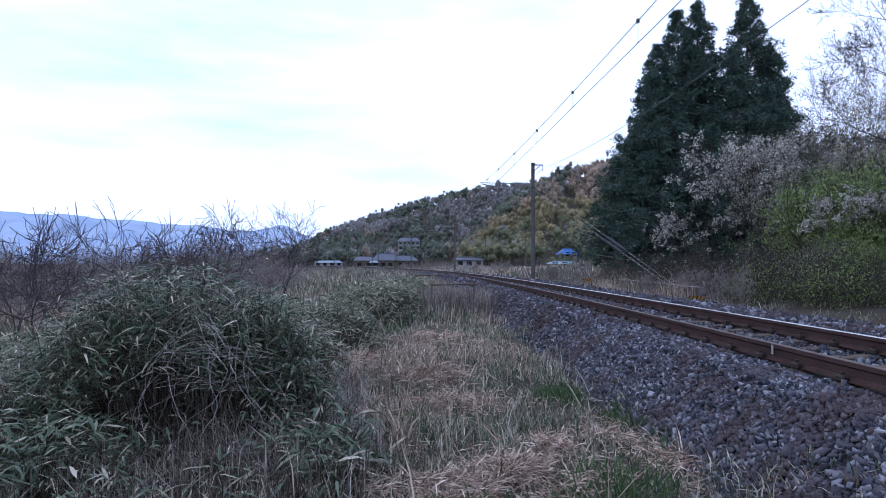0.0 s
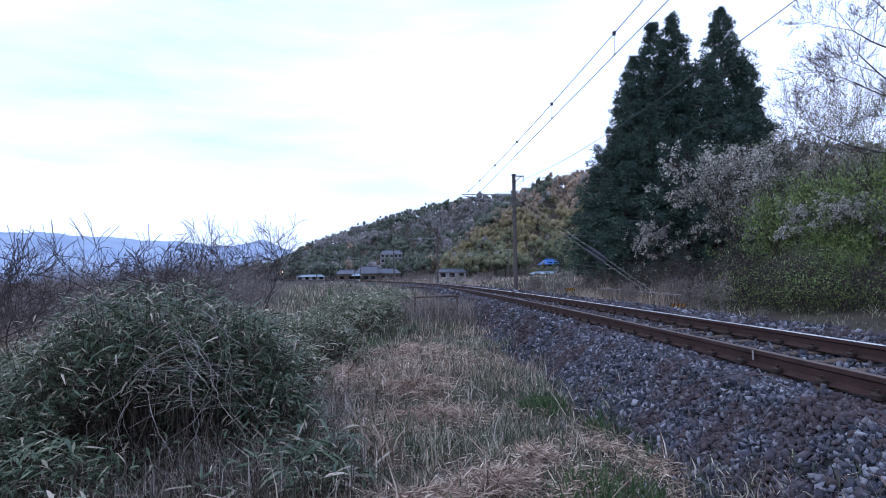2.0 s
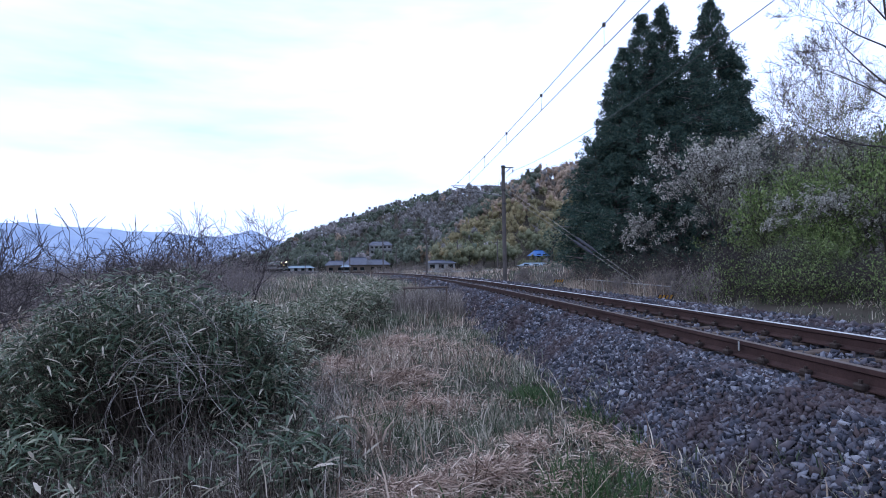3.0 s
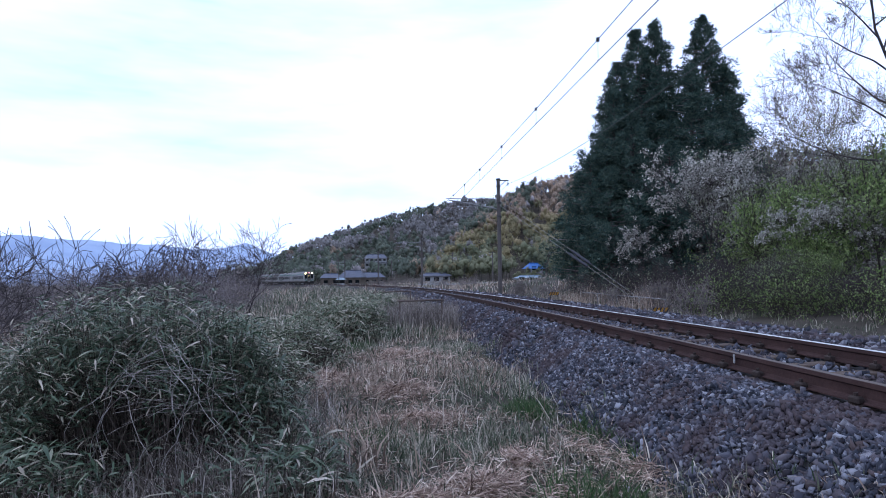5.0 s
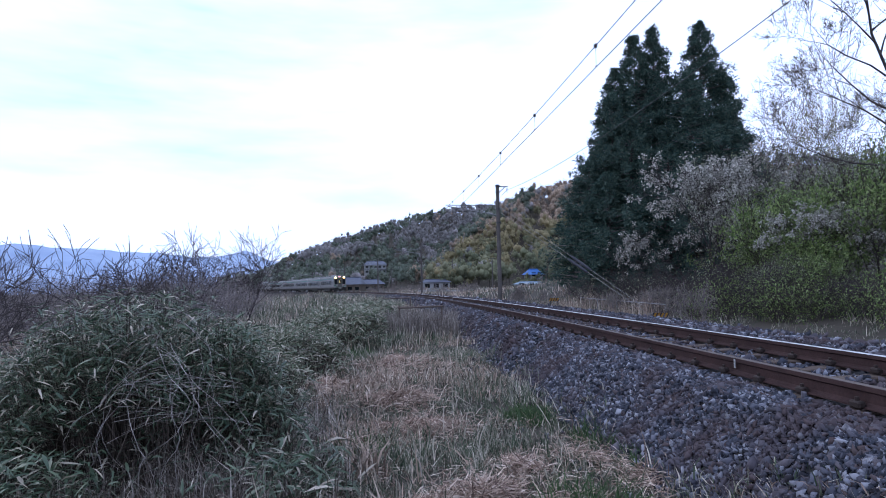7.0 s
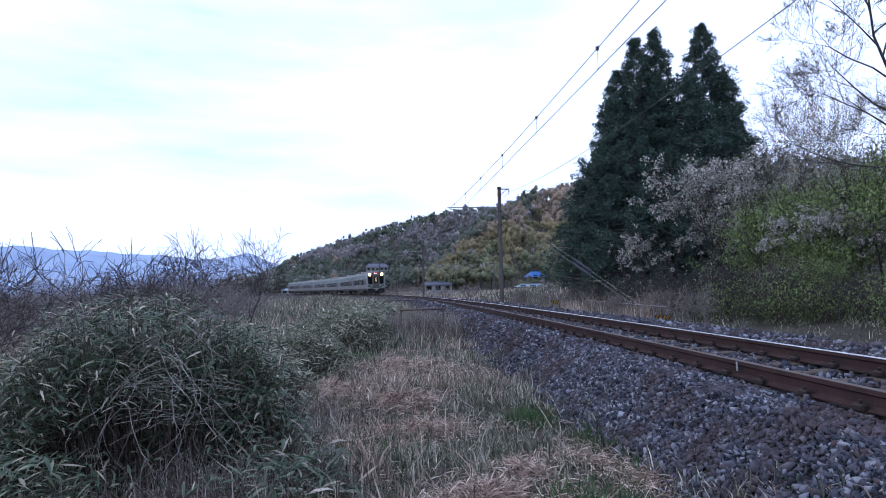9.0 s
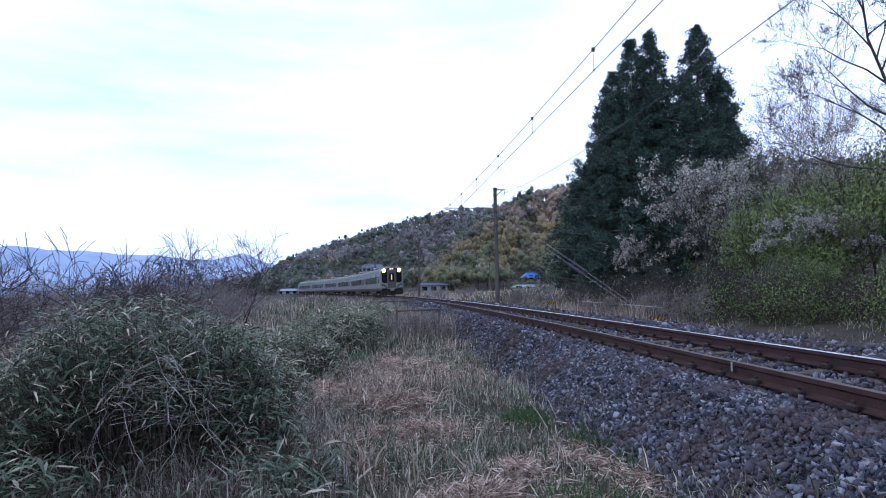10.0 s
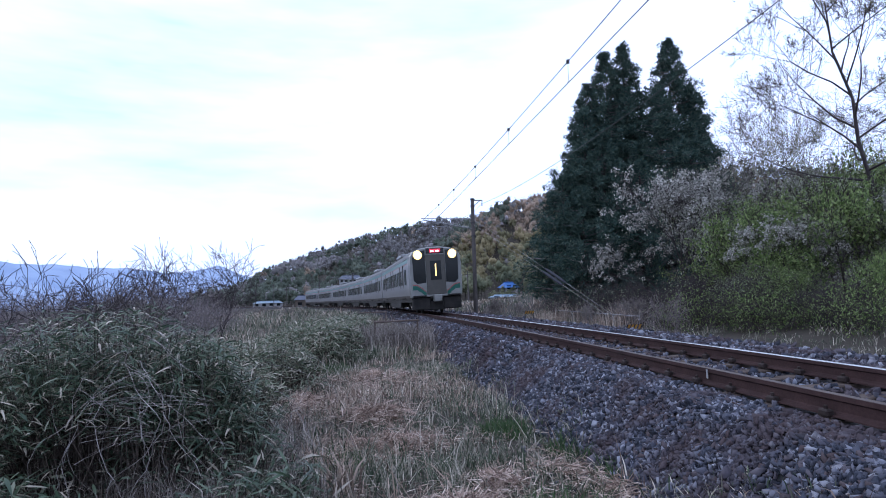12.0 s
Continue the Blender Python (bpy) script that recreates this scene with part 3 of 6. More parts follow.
def blades(pos, height, width, lean, rng, droop=0.5):
    """Grass blades: a bent tapering strip each, of a quad and a tip."""
    n = len(pos)
    a = rng.uniform(0, 2 * np.pi, n)
    d = np.column_stack([np.cos(a), np.sin(a), np.zeros(n)])
    f = rng.uniform(0, 2 * np.pi, n)
    side = np.column_stack([np.cos(f), np.sin(f), np.zeros(n)]) * (width / 2)[:, None]
    up = np.array([0, 0, 1.0])
    mid = pos + up * (height * 0.62 * np.cos(lean))[:, None] + d * (height * 0.62 * np.sin(lean))[:, None]
    l2 = lean + droop * rng.uniform(0.2, 1.8, n)
    tip = mid + up * (height * 0.45 * np.cos(l2))[:, None] + d * (height * 0.45 * np.sin(l2))[:, None]
    v = np.stack([pos - side, pos + side, mid + side * 0.75, mid - side * 0.75, tip], 1).reshape(-1, 3)
    k = np.arange(n)[:, None] * 5
    return v, [k + np.array([0, 1, 2, 3])], [k + np.array([3, 2, 4])]


def lances(c, axis, length, width, rng, fold=0.25):
    """Lance-shaped leaves: a kinked pair of quads each, along axis from c."""
    n = len(c)
    axis = unit(axis)
    side = unit(np.cross(axis, rng.normal(size=(n, 3)))) * (width / 2)[:, None]
    down = np.array([0, 0, -1.0]) * (length * fold)[:, None]
    p1 = c + axis * (length * 0.4)[:, None]
    p2 = c + axis * length[:, None] + down
    v = np.stack([c, p1 + side, p2, p1 - side], 1).reshape(-1, 3)
    k = np.arange(n)[:, None] * 4
    return v, [k + np.array([0, 1, 2, 3])], []


def prisms(p, q, r0, r1):
    """Three-sided twigs from p to q."""
    n = len(p)
    d = unit(q - p)
    ref = np.where(np.abs(d[:, 2:3]) < 0.9, np.array([[0, 0, 1.0]]), np.array([[1.0, 0, 0]]))
    a = unit(np.cross(d, ref))
    b = np.cross(d, a)
    rings = []
    for c, r in ((p, r0), (q, r1)):
        for t in (0, 2.0944, 4.18879):
            rings.append(c + (a * math.cos(t) + b * math.sin(t)) * r[:, None])
    v = np.stack(rings, 1).reshape(-1, 3)
    k = np.arange(n)[:, None] * 6
    return v, [k + np.array([0, 1, 4, 3]), k + np.array([1, 2, 5, 4]), k + np.array([2, 0, 3, 5])], []


def join_np(name, packs, mat, smooth=False):
    vs, qs, ts, off = [], [], [], 0
    for v, q, t in packs:
        vs.append(v)
        qs += [f + off for f in q]
        ts += [f + off for f in t]
        off += len(v)
    return mesh_np(name, np.concatenate(vs), [np.concatenate(g) for g in (qs, ts) if g], mat, smooth)


def stuff(name, mesh, label, category):
    return tagged(new(name, mesh), label, category, kind="stuff")


def grow(rng, p, d, length, r, depth, segs, tips, spread=0.6, lift=0.15, kids=(2, 4), bend=0.18, shrink=0.68):
    """A limb in three bent pieces, with limbs of its own."""
    d = d / np.linalg.norm(d)
    steps = 3
    for i in range(steps):
        nd = d + rng.normal(size=3) * bend + np.array([0, 0, lift * 0.4])
        nd /= np.linalg.norm(nd)
        q = p + nd * length / steps
        r1 = r * (1 - 0.22)
        segs.append((p, q, r, r1))
        if depth > 0 and (i > 0 or depth < 3):
            for _ in range(rng.integers(kids[0], kids[1]) // (1 if i == steps - 1 else 2) + (1 if i == steps - 1 else 0)):
                cd = nd + rng.normal(size=3) * spread + np.array([0, 0, lift])
                grow(rng, q, cd, length * shrink * rng.uniform(0.7, 1.15), r1 * 0.62, depth - 1, segs, tips, spread, lift, kids, bend, shrink)
        p, d, r = q, nd, r1
    tips.append(p)


def seg_pack(segs, least=0.004):
    p, q = np.array([s[0] for s in segs]), np.array([s[1] for s in segs])
    return prisms(p, q, np.maximum([s[2] for s in segs], least), np.maximum([s[3] for s in segs], least))


def tree_meshes(name, seed, height, r, depth, bark, leaf=None, leaves=0, leaf_len=0.06, lean=(0, 0), spread=0.6, lift=0.15, kids=(2, 4), stems=1, least=0.005, first=0.42, jitter=0.12, wide=0.5, norm=False, bend=0.18):
    """Trunk and crown meshes of a tree of many fine twigs; leaves sit along the outer twigs."""
    rng = np.random.default_rng(seed)
    segs, tips = [], []
    for k in range(stems):
        a = rng.uniform(0, 6.28)
        off = np.array([math.cos(a), math.sin(a), 0]) * (0.12 * (stems > 1))
        d = np.array([lean[0] + off[0] * 2.2 * (stems > 1), lean[1] + off[1] * 2.2 * (stems > 1), 1.0])
        grow(rng, off * 1.0 - np.array([0, 0, 0.3]), d, height * first, r, depth, segs, tips, spread, lift, kids, bend)
    if norm:
        k = height / max(s[1][2] for s in segs)
        segs = [(s[0] * k, s[1] * k, s[2], s[3]) for s in segs]
    trunk = [s for s in segs if s[2] > r * 0.36]
    twigs = [s for s in segs if s[2] <= r * 0.36]
    trunk_me = join_np(name + "_trunk", [seg_pack(trunk)], bark)
    crown_me = join_np(name + "_crown", [seg_pack(twigs, least)], bark)
    leaf_me = None
    if leaf and leaves:
        fine = [s for s in twigs if s[2] < r * 0.2] or twigs
        pick = rng.integers(0, len(fine), leaves)
        p = np.array([fine[i][0] for i in pick])
        q = np.array([fine[i][1] for i in pick])
        c = p + (q - p) * rng.uniform(0, 1, (leaves, 1)) + rng.normal(size=(leaves, 3)) * jitter
        ln = leaf_len * rng.uniform(0.6, 1.4, leaves)
        leaf_me = join_np(name + "_leaves", [lances(c, rng.normal(size=(leaves, 3)) + np.array([0, 0, -0.2]), ln, ln * wide, rng)], leaf)
    return trunk_me, crown_me, leaf_me


def plant(name, meshes, label, category, m, group=""):
    ob = empty(name, label, category, group, m)
    for n, me in zip(("trunk", "crown", "leaves"), meshes):
        if me:
            part(n, me, None, ob)
    return ob


def ground_at(x, y):
    return float(ground_z(x, y))


def woodland(name, stops, size=0.12):
    """Far woods: the colour changes from crown to crown, and a little from clump to clump."""
    m, nt, b = base(name, 0.9, 0.0, 0.05)
    crowns = ramp(nt, noise_fac(nt, size, 1.5), [(0.32 + 0.36 * p, c) for p, c in stops])
    geo = nt.nodes.new("ShaderNodeNewGeometry")
    own = ramp(nt, geo.outputs["Random Per Island"], [(0.0, (0.74, 0.74, 0.74)), (1.0, (1.0, 1.0, 1.0))])
    col = blend(nt, 1.0, crowns, own, "MULTIPLY")
    nt.links.new(col, b.inputs["Base Color"])
    tr = nt.nodes.new("ShaderNodeBsdfTranslucent")
    nt.links.new(col, tr.inputs["Color"])
    mix = nt.nodes.new("ShaderNodeMixShader")
    mix.inputs[0].default_value = 0.4
    nt.links.new(b.outputs[0], mix.inputs[1])
    nt.links.new(tr.outputs[0], mix.inputs[2])
    nt.links.new(mix.outputs[0], nt.nodes["Material Output"].inputs[0])
    return m


# ---- plants: leaf and bark colours ----
M_BARK = worn("grey_brown_bark", (0.055, 0.045, 0.042), (0.09, 0.075, 0.07), 3.0, 0.95, 0.0, 30.0, 0.5, 0.1)
M_TWIG = worn("dark_bare_twigs", (0.164, 0.142, 0.152), (0.264, 0.225, 0.228), 3.0, 0.95, 0.0, 30.0, 0.3, 0.1)
M_DARKTWIG = worn("blackish_twigs", (0.053, 0.045, 0.048), (0.090, 0.075, 0.075), 3.0, 0.95, 0.0, 30.0, 0.3, 0.1)
M_BRUSH = leafy("brown_bare_brush", [(0.0, (0.125, 0.106, 0.098)), (0.6, (0.213, 0.181, 0.163)), (1.0, (0.312, 0.269, 0.237))], 0.9, 0.1, 0.1)
M_CEDAR = leafy("dark_cedar_needles", [(0.0, (0.034, 0.066, 0.060)), (0.6, (0.072, 0.118, 0.098)), (1.0, (0.13, 0.175, 0.14))], 0.75, 0.1, 0.15)
M_BUD = leafy("silvery_young_leaves", [(0.0, (0.20, 0.20, 0.175)), (0.6, (0.44, 0.425, 0.39)), (1.0, (0.68, 0.65, 0.61))], 0.7, 0.3)
M_SPRING = leafy("fresh_spring_leaves", [(0.0, (0.10, 0.16, 0.052)), (0.6, (0.205, 0.285, 0.095)), (1.0, (0.36, 0.44, 0.185))], 0.6, 0.35)
M_PALEGREEN = leafy("pale_green_leaflets", [(0.0, (0.15, 0.185, 0.11)), (1.0, (0.40, 0.43, 0.29))], 0.6, 0.35)
M_SASA = leafy("bamboo_grass_leaves", [(0.0, (0.03, 0.06, 0.038)), (0.5, (0.075, 0.115, 0.068)), (0.8, (0.15, 0.185, 0.125)), (0.86, (0.28, 0.245, 0.19)), (1.0, (0.52, 0.46, 0.385))], 0.4, 0.25, 0.4)
M_STRAW = leafy("dry_straw", [(0.0, (0.094, 0.068, 0.057)), (0.4, (0.275, 0.204, 0.165)), (0.75, (0.550, 0.429, 0.352)), (1.0, (0.800, 0.704, 0.605))], 0.8, 0.2, 0.15)
M_MIXGRASS = leafy("half_dry_grass", [(0.0, (0.03, 0.05, 0.03)), (0.4, (0.105, 0.135, 0.088)), (0.6, (0.23, 0.22, 0.18)), (0.85, (0.40, 0.365, 0.30)), (1.0, (0.70, 0.63, 0.55))], 0.75, 0.2, 0.2)
M_GREENGRASS = leafy("fresh_green_grass", [(0.0, (0.03, 0.065, 0.022)), (1.0, (0.075, 0.13, 0.05))], 0.6, 0.3, 0.3)

# ---- cedars ----
def cedar_mesh(seed, height, radius, bare=0.04):
    """A cedar: whorls of limbs, each with ragged sprays along its outer half, up to a pointed leader."""
    rng = np.random.default_rng(seed)
    packs, segs = [], []
    n_limbs = int(270 * height / 18 * (radius / 3) ** 0.7)
    for i in range(n_limbs):
        f = bare + (1 - bare) * (i + rng.uniform(0, 1)) / n_limbs
        f = f ** 0.88
        reach = radius * min(1.0, 1.75 * (1.0 - f)) ** 0.8 * rng.uniform(0.6, 1.14) + 0.10
        a = rng.uniform(0, 6.283)
        out = np.array([math.cos(a), math.sin(a), 0.0])
        h = height * f
        rise = rng.uniform(-0.22, 0.12) * reach
        foot = np.array([0, 0, h - 0.05 * reach])
        tip = foot + out * reach + np.array([0, 0, rise + 0.2])
        segs.append((foot, tip, 0.02 + 0.015 * reach, 0.01))
        for k in range(2 + int(reach * 1.5)):
            g = rng.uniform(0.45, 1.05)
            c = foot + (tip - foot) * g + rng.normal(size=3) * np.array([0.16, 0.16, 0.12]) * (0.4 + reach / 3)
            m = 52
            q = unit(rng.normal(size=(m, 3))) * rng.uniform(0.25, 1.1, (m, 1))
            size = np.array([0.27, 0.27, 0.36]) * (0.55 + 0.2 * reach)
            p = c + q * size + np.outer(-np.abs(q[:, 2]) * 0.1, [0, 0, 1])
            ax = q * 0.7 + out * 0.35 + np.array([0, 0, 0.25]) + rng.normal(size=(m, 3)) * 0.35
            ln = rng.uniform(0.10, 0.27, m)
            packs.append(lances(p, ax, ln, ln * 0.3, rng, 0.12))
    m = 60
    z = rng.uniform(0.93, 1.0, m) * height
    q = rng.normal(size=(m, 3)) * (0.10 + (height - z) * 0.16)[:, None] * np.array([1, 1, 0.3])
    packs.append(lances(np.column_stack([q[:, 0], q[:, 1], z + q[:, 2]]), q + np.array([0, 0, 0.35]), rng.uniform(0.2, 0.38, m), np.full(m, 0.09), rng, 0.0))
    bm = tube((0, 0, -0.4), (0, 0, height * 0.97), 0.3, 0.02, 9)
    return (bm_mesh("cedar_trunk", bm, M_BARK), join_np("cedar_branches", [seg_pack(segs)], M_TWIG), join_np("cedar_foliage", packs, M_CEDAR))


def build_cedars():
    # x, y, level of the top, radius
    spots = [(16.4, 43.0, 18.3, 3.3), (18.0, 43.6, 19.2, 3.1), (21.7, 44.0, 19.75, 3.7), (14.2, 41.8, 13.6, 3.1), (14.9, 43.0, 15.9, 3.1), (22.9, 43.4, 16.0, 2.6), (12.2, 41.0, 8.8, 2.9), (24.6, 45.0, 13.0, 2.0), (15.0, 40.6, 11.5, 3.0), (19.4, 41.2, 15.0, 3.2), (13.0, 39.6, 7.8, 2.4), (21.6, 41.4, 12.5, 2.8), (18.9, 46.0, 17.0, 3.0), (17.0, 39.4, 9.4, 2.8)]
    for i, (x, y, top, r) in enumerate(spots):
        z = ground_at(x, y)
        plant("cedar", cedar_mesh(100 + i, top - z, r), "tall dark green cedar with dense drooping foliage", "cedar tree", pose(x, y, z, 0, 0, 37 * i), "cedars beside the line")


build_cedars()

# ---- trees at the foot of the slope beside the line ----
def limbed_tree(name, seed, spine, radius, limbs, bark, leaf, leaves, leaf_len):
    """A tree with a bent trunk through the spine and long limbs: (height share, direction, length, thickness)."""
    rng = np.random.default_rng(seed)
    spine = [np.array(p, float) for p in spine]
    n = len(spine) - 1
    trunk = [(spine[i], spine[i + 1], radius * (1 - 0.75 * i / n), radius * (1 - 0.75 * (i + 1) / n)) for i in range(n)]
    segs, tips = [], []
    for f, d, length, r in limbs:
        i = min(int(f * n), n - 1)
        p = spine[i] + (spine[i + 1] - spine[i]) * (f * n - i)
        grow(rng, p, np.array(d, float), length, r, 4, segs, tips, 0.55, 0.12, (2, 4), 0.13, 0.56)
    thick = [s for s in segs if s[2] > 0.028]
    twigs = [s for s in segs if s[2] <= 0.028]
    fine = [s for s in twigs if s[2] < 0.014] or twigs
    pick = rng.integers(0, len(fine), leaves)
    c = np.array([fine[i][1] for i in pick]) + rng.normal(size=(leaves, 3)) * 0.05
    ln = leaf_len * rng.uniform(0.6, 1.4, leaves)
    return (join_np(name + "_trunk", [seg_pack(trunk + thick)], bark), join_np(name + "_crown", [seg_pack(twigs, 0.0042)], bark),
            join_np(name + "_leaves", [lances(c, rng.normal(size=(leaves, 3)), ln, ln * 0.5, rng)], leaf))


def budded(name, seed, height, leaves, stems=4, spread=0.5, leaf_len=0.1, bark=None, leaf=None, r=0.075):
    """Stems that arch out, with leaf tufts at the twig ends only."""
    rng = np.random.default_rng(seed)
    segs, tips = [], []
    for k in range(stems):
        a = 6.283 * k / stems + rng.uniform(-0.5, 0.5)
        d = np.array([math.cos(a) * rng.uniform(0.2, 0.7), math.sin(a) * rng.uniform(0.2, 0.7), 1.0])
        grow(rng, np.array([math.cos(a) * 0.15, math.sin(a) * 0.15, -0.3]), d, height * 0.46, r * rng.uniform(0.6, 1.1), 4, segs, tips, spread, 0.14, (2, 4), 0.15, 0.58)
    k = height / max(s[1][2] for s in segs)
    segs = [(s[0] * k, s[1] * k, s[2], s[3]) for s in segs]
    ends = np.array(tips) * k
    trunk, twigs = [s for s in segs if s[2] > r * 0.4], [s for s in segs if s[2] <= r * 0.4]
    some = rng.permutation(len(ends))[:max(40, leaves // 22)]
    c = ends[rng.choice(some, leaves)] + rng.normal(size=(leaves, 3)) * 0.10
    ln = leaf_len * rng.uniform(0.55, 1.3, leaves)
    return (join_np(name + "_trunk", [seg_pack(trunk)], bark), join_np(name + "_crown", [seg_pack(twigs, 0.0045)], bark),
            join_np(name + "_leaves", [lances(c, rng.normal(size=(leaves, 3)) + np.array([0, 0, 0.3]), ln, ln * 0.55, rng)], leaf))


def build_lineside_trees():
    def put(name, meshes, label, category, group, spots):
        for x, y, k, a in spots:
            plant(name, meshes, label, category, pose(x, y, ground_at(x, y), 0, 0, a) @ Matrix.Diagonal((k, k, k, 1)), group)

    bud = [budded("budding_tree", 21 + i, 7.2, 7000, 5, 0.5, 0.13, M_DARKTWIG, M_BUD) for i in range(2)]
    tag = ("bare-looking tree with silvery white young leaves", "tree", "budding trees")
    put("budding_tree", bud[0], *tag, ((14.2, 27.2, 1.0, 0), (12.9, 18.9, 0.5, 40), (18.0, 24.5, 0.8, 260)))
    put("budding_tree", bud[1], *tag, ((13.2, 27.4, 0.66, 200), (15.9, 28.8, 0.92, 80), (15.6, 17.6, 0.55, 150)))
    shrub = [tree_meshes("spring_shrub", 33 + i, 5.0, 0.05, 3, M_BARK, M_SPRING, 5200, 0.12, spread=0.55, lift=0.16, stems=5, least=0.005, jitter=0.15) for i in range(2)]
    tag = ("bushy shrub with fresh yellowish green leaves", "shrub", "green shrubs beside the line")
    put("spring_shrub", shrub[0], *tag, ((13.3, 20.6, 0.95, 0), (14.6, 18.6, 0.95, 80), (11.8, 17.6, 0.42, 200), (16.6, 16.2, 0.85, 290), (17.8, 21.0, 1.1, 190), (13.4, 15.2, 0.45, 30)))
    put("spring_shrub", shrub[1], *tag, ((12.9, 23.4, 0.72, 250), (15.6, 23.5, 1.0, 320), (19.5, 18.5, 1.15, 30), (12.6, 19.0, 0.6, 140), (17.4, 18.4, 0.9, 60), (20.5, 23.0, 1.2, 100)))
    low = tree_meshes("low_shrub", 37, 2.6, 0.022, 3, M_BARK, M_SPRING, 1100, 0.085, spread=0.95, lift=0.06, stems=6, least=0.004, jitter=0.22)
    twiggy = [tree_meshes("twiggy_brush", 38 + i, 2.6, 0.024, 3, M_DARKTWIG, M_PALEGREEN, 260, 0.07, spread=0.9, lift=0.05, stems=7, least=0.004, jitter=0.1, bend=0.3) for i in range(2)]
    rng = np.random.default_rng(3)
    for i in range(20):
        p = arc(6 + 0.75 * i + rng.uniform(-0.6, 0.6), rng.uniform(5.3, 8.8))
        put("low_shrub", low, "low straggling green shrub at the edge of the ballast", "shrub", "low shrubs", ((p.x, p.y, rng.uniform(0.4, 0.8), rng.uniform(0, 360)),))
    for i in range(22):
        p = arc(rng.uniform(15, 31), rng.uniform(5.6, 10.5))
        put("twiggy_brush", twiggy[i % 2], "dark leafless brush under the trees", "brush", "dark brush", ((p.x, p.y, rng.uniform(0.5, 1.15), rng.uniform(0, 360)),))
    thin = tree_meshes("spring_sapling", 35, 5.6, 0.045, 3, M_BARK, M_PALEGREEN, 2600, 0.09, spread=0.5, lift=0.25, stems=4, least=0.006)
    put("sapling", thin, "thin sapling with bare stems and sparse pale leaves", "sapling", "saplings beside the line", ((13.4, 21.6, 0.8, 60), (15.2, 21.6, 1.0, 130), (16.6, 19.2, 0.95, 210), (18.5, 22.4, 1.1, 300), (14.4, 16.8, 0.7, 170), (11.0, 18.2, 0.36, 240), (20.0, 17.0, 1.0, 45), (19.0, 27.0, 1.2, 15), (16.8, 30.5, 1.25, 75)))
    bigger = limbed_tree("slender_tree", 47, ((0, 0, -0.4), (-0.1, 0, 2.0), (-0.4, 0.1, 3.8), (-0.75, 0.1, 5.2), (-0.9, 0.0, 6.6), (-1.4, 0.1, 8.2), (-1.6, 0.0, 9.8)), 0.115,
                         tuple((0.34 + 0.042 * k, (math.cos(2.3 * k + 3.0), 0.7 * math.sin(2.3 * k + 3.0), 0.35 + 0.05 * k), 2.7 - 0.06 * k, 0.050 - 0.0014 * k) for k in range(16)),
                         M_DARKTWIG, M_PALEGREEN, 3000, 0.07)
    put("slender_tree", bigger, "slender tree with dark bent limbs and sparse pale leaflets", "tree", "slender trees", ((16.3, 18.6, 1.0, 0), (21.5, 22.5, 0.95, 130)))
    tall = tree_meshes("bare_sapling", 49, 9.5, 0.08, 4, M_TWIG, M_PALEGREEN, 1800, 0.08, lean=(-0.1, 0), spread=0.5, lift=0.2, kids=(2, 4), least=0.005, norm=True)
    put("slender_tree", tall, "thin leafless tree with fine upright twigs", "tree", "slender trees", ((17.4, 25.0, 0.95, 140), (19.8, 28.5, 1.0, 250)))
    pine = cedar_mesh(300, 6.5, 1.6)
    plant("young_conifer", pine, "young dark green conifer among shrubs", "conifer", pose(20.6, 19.5, ground_at(20.6, 19.5)))


build_lineside_trees()

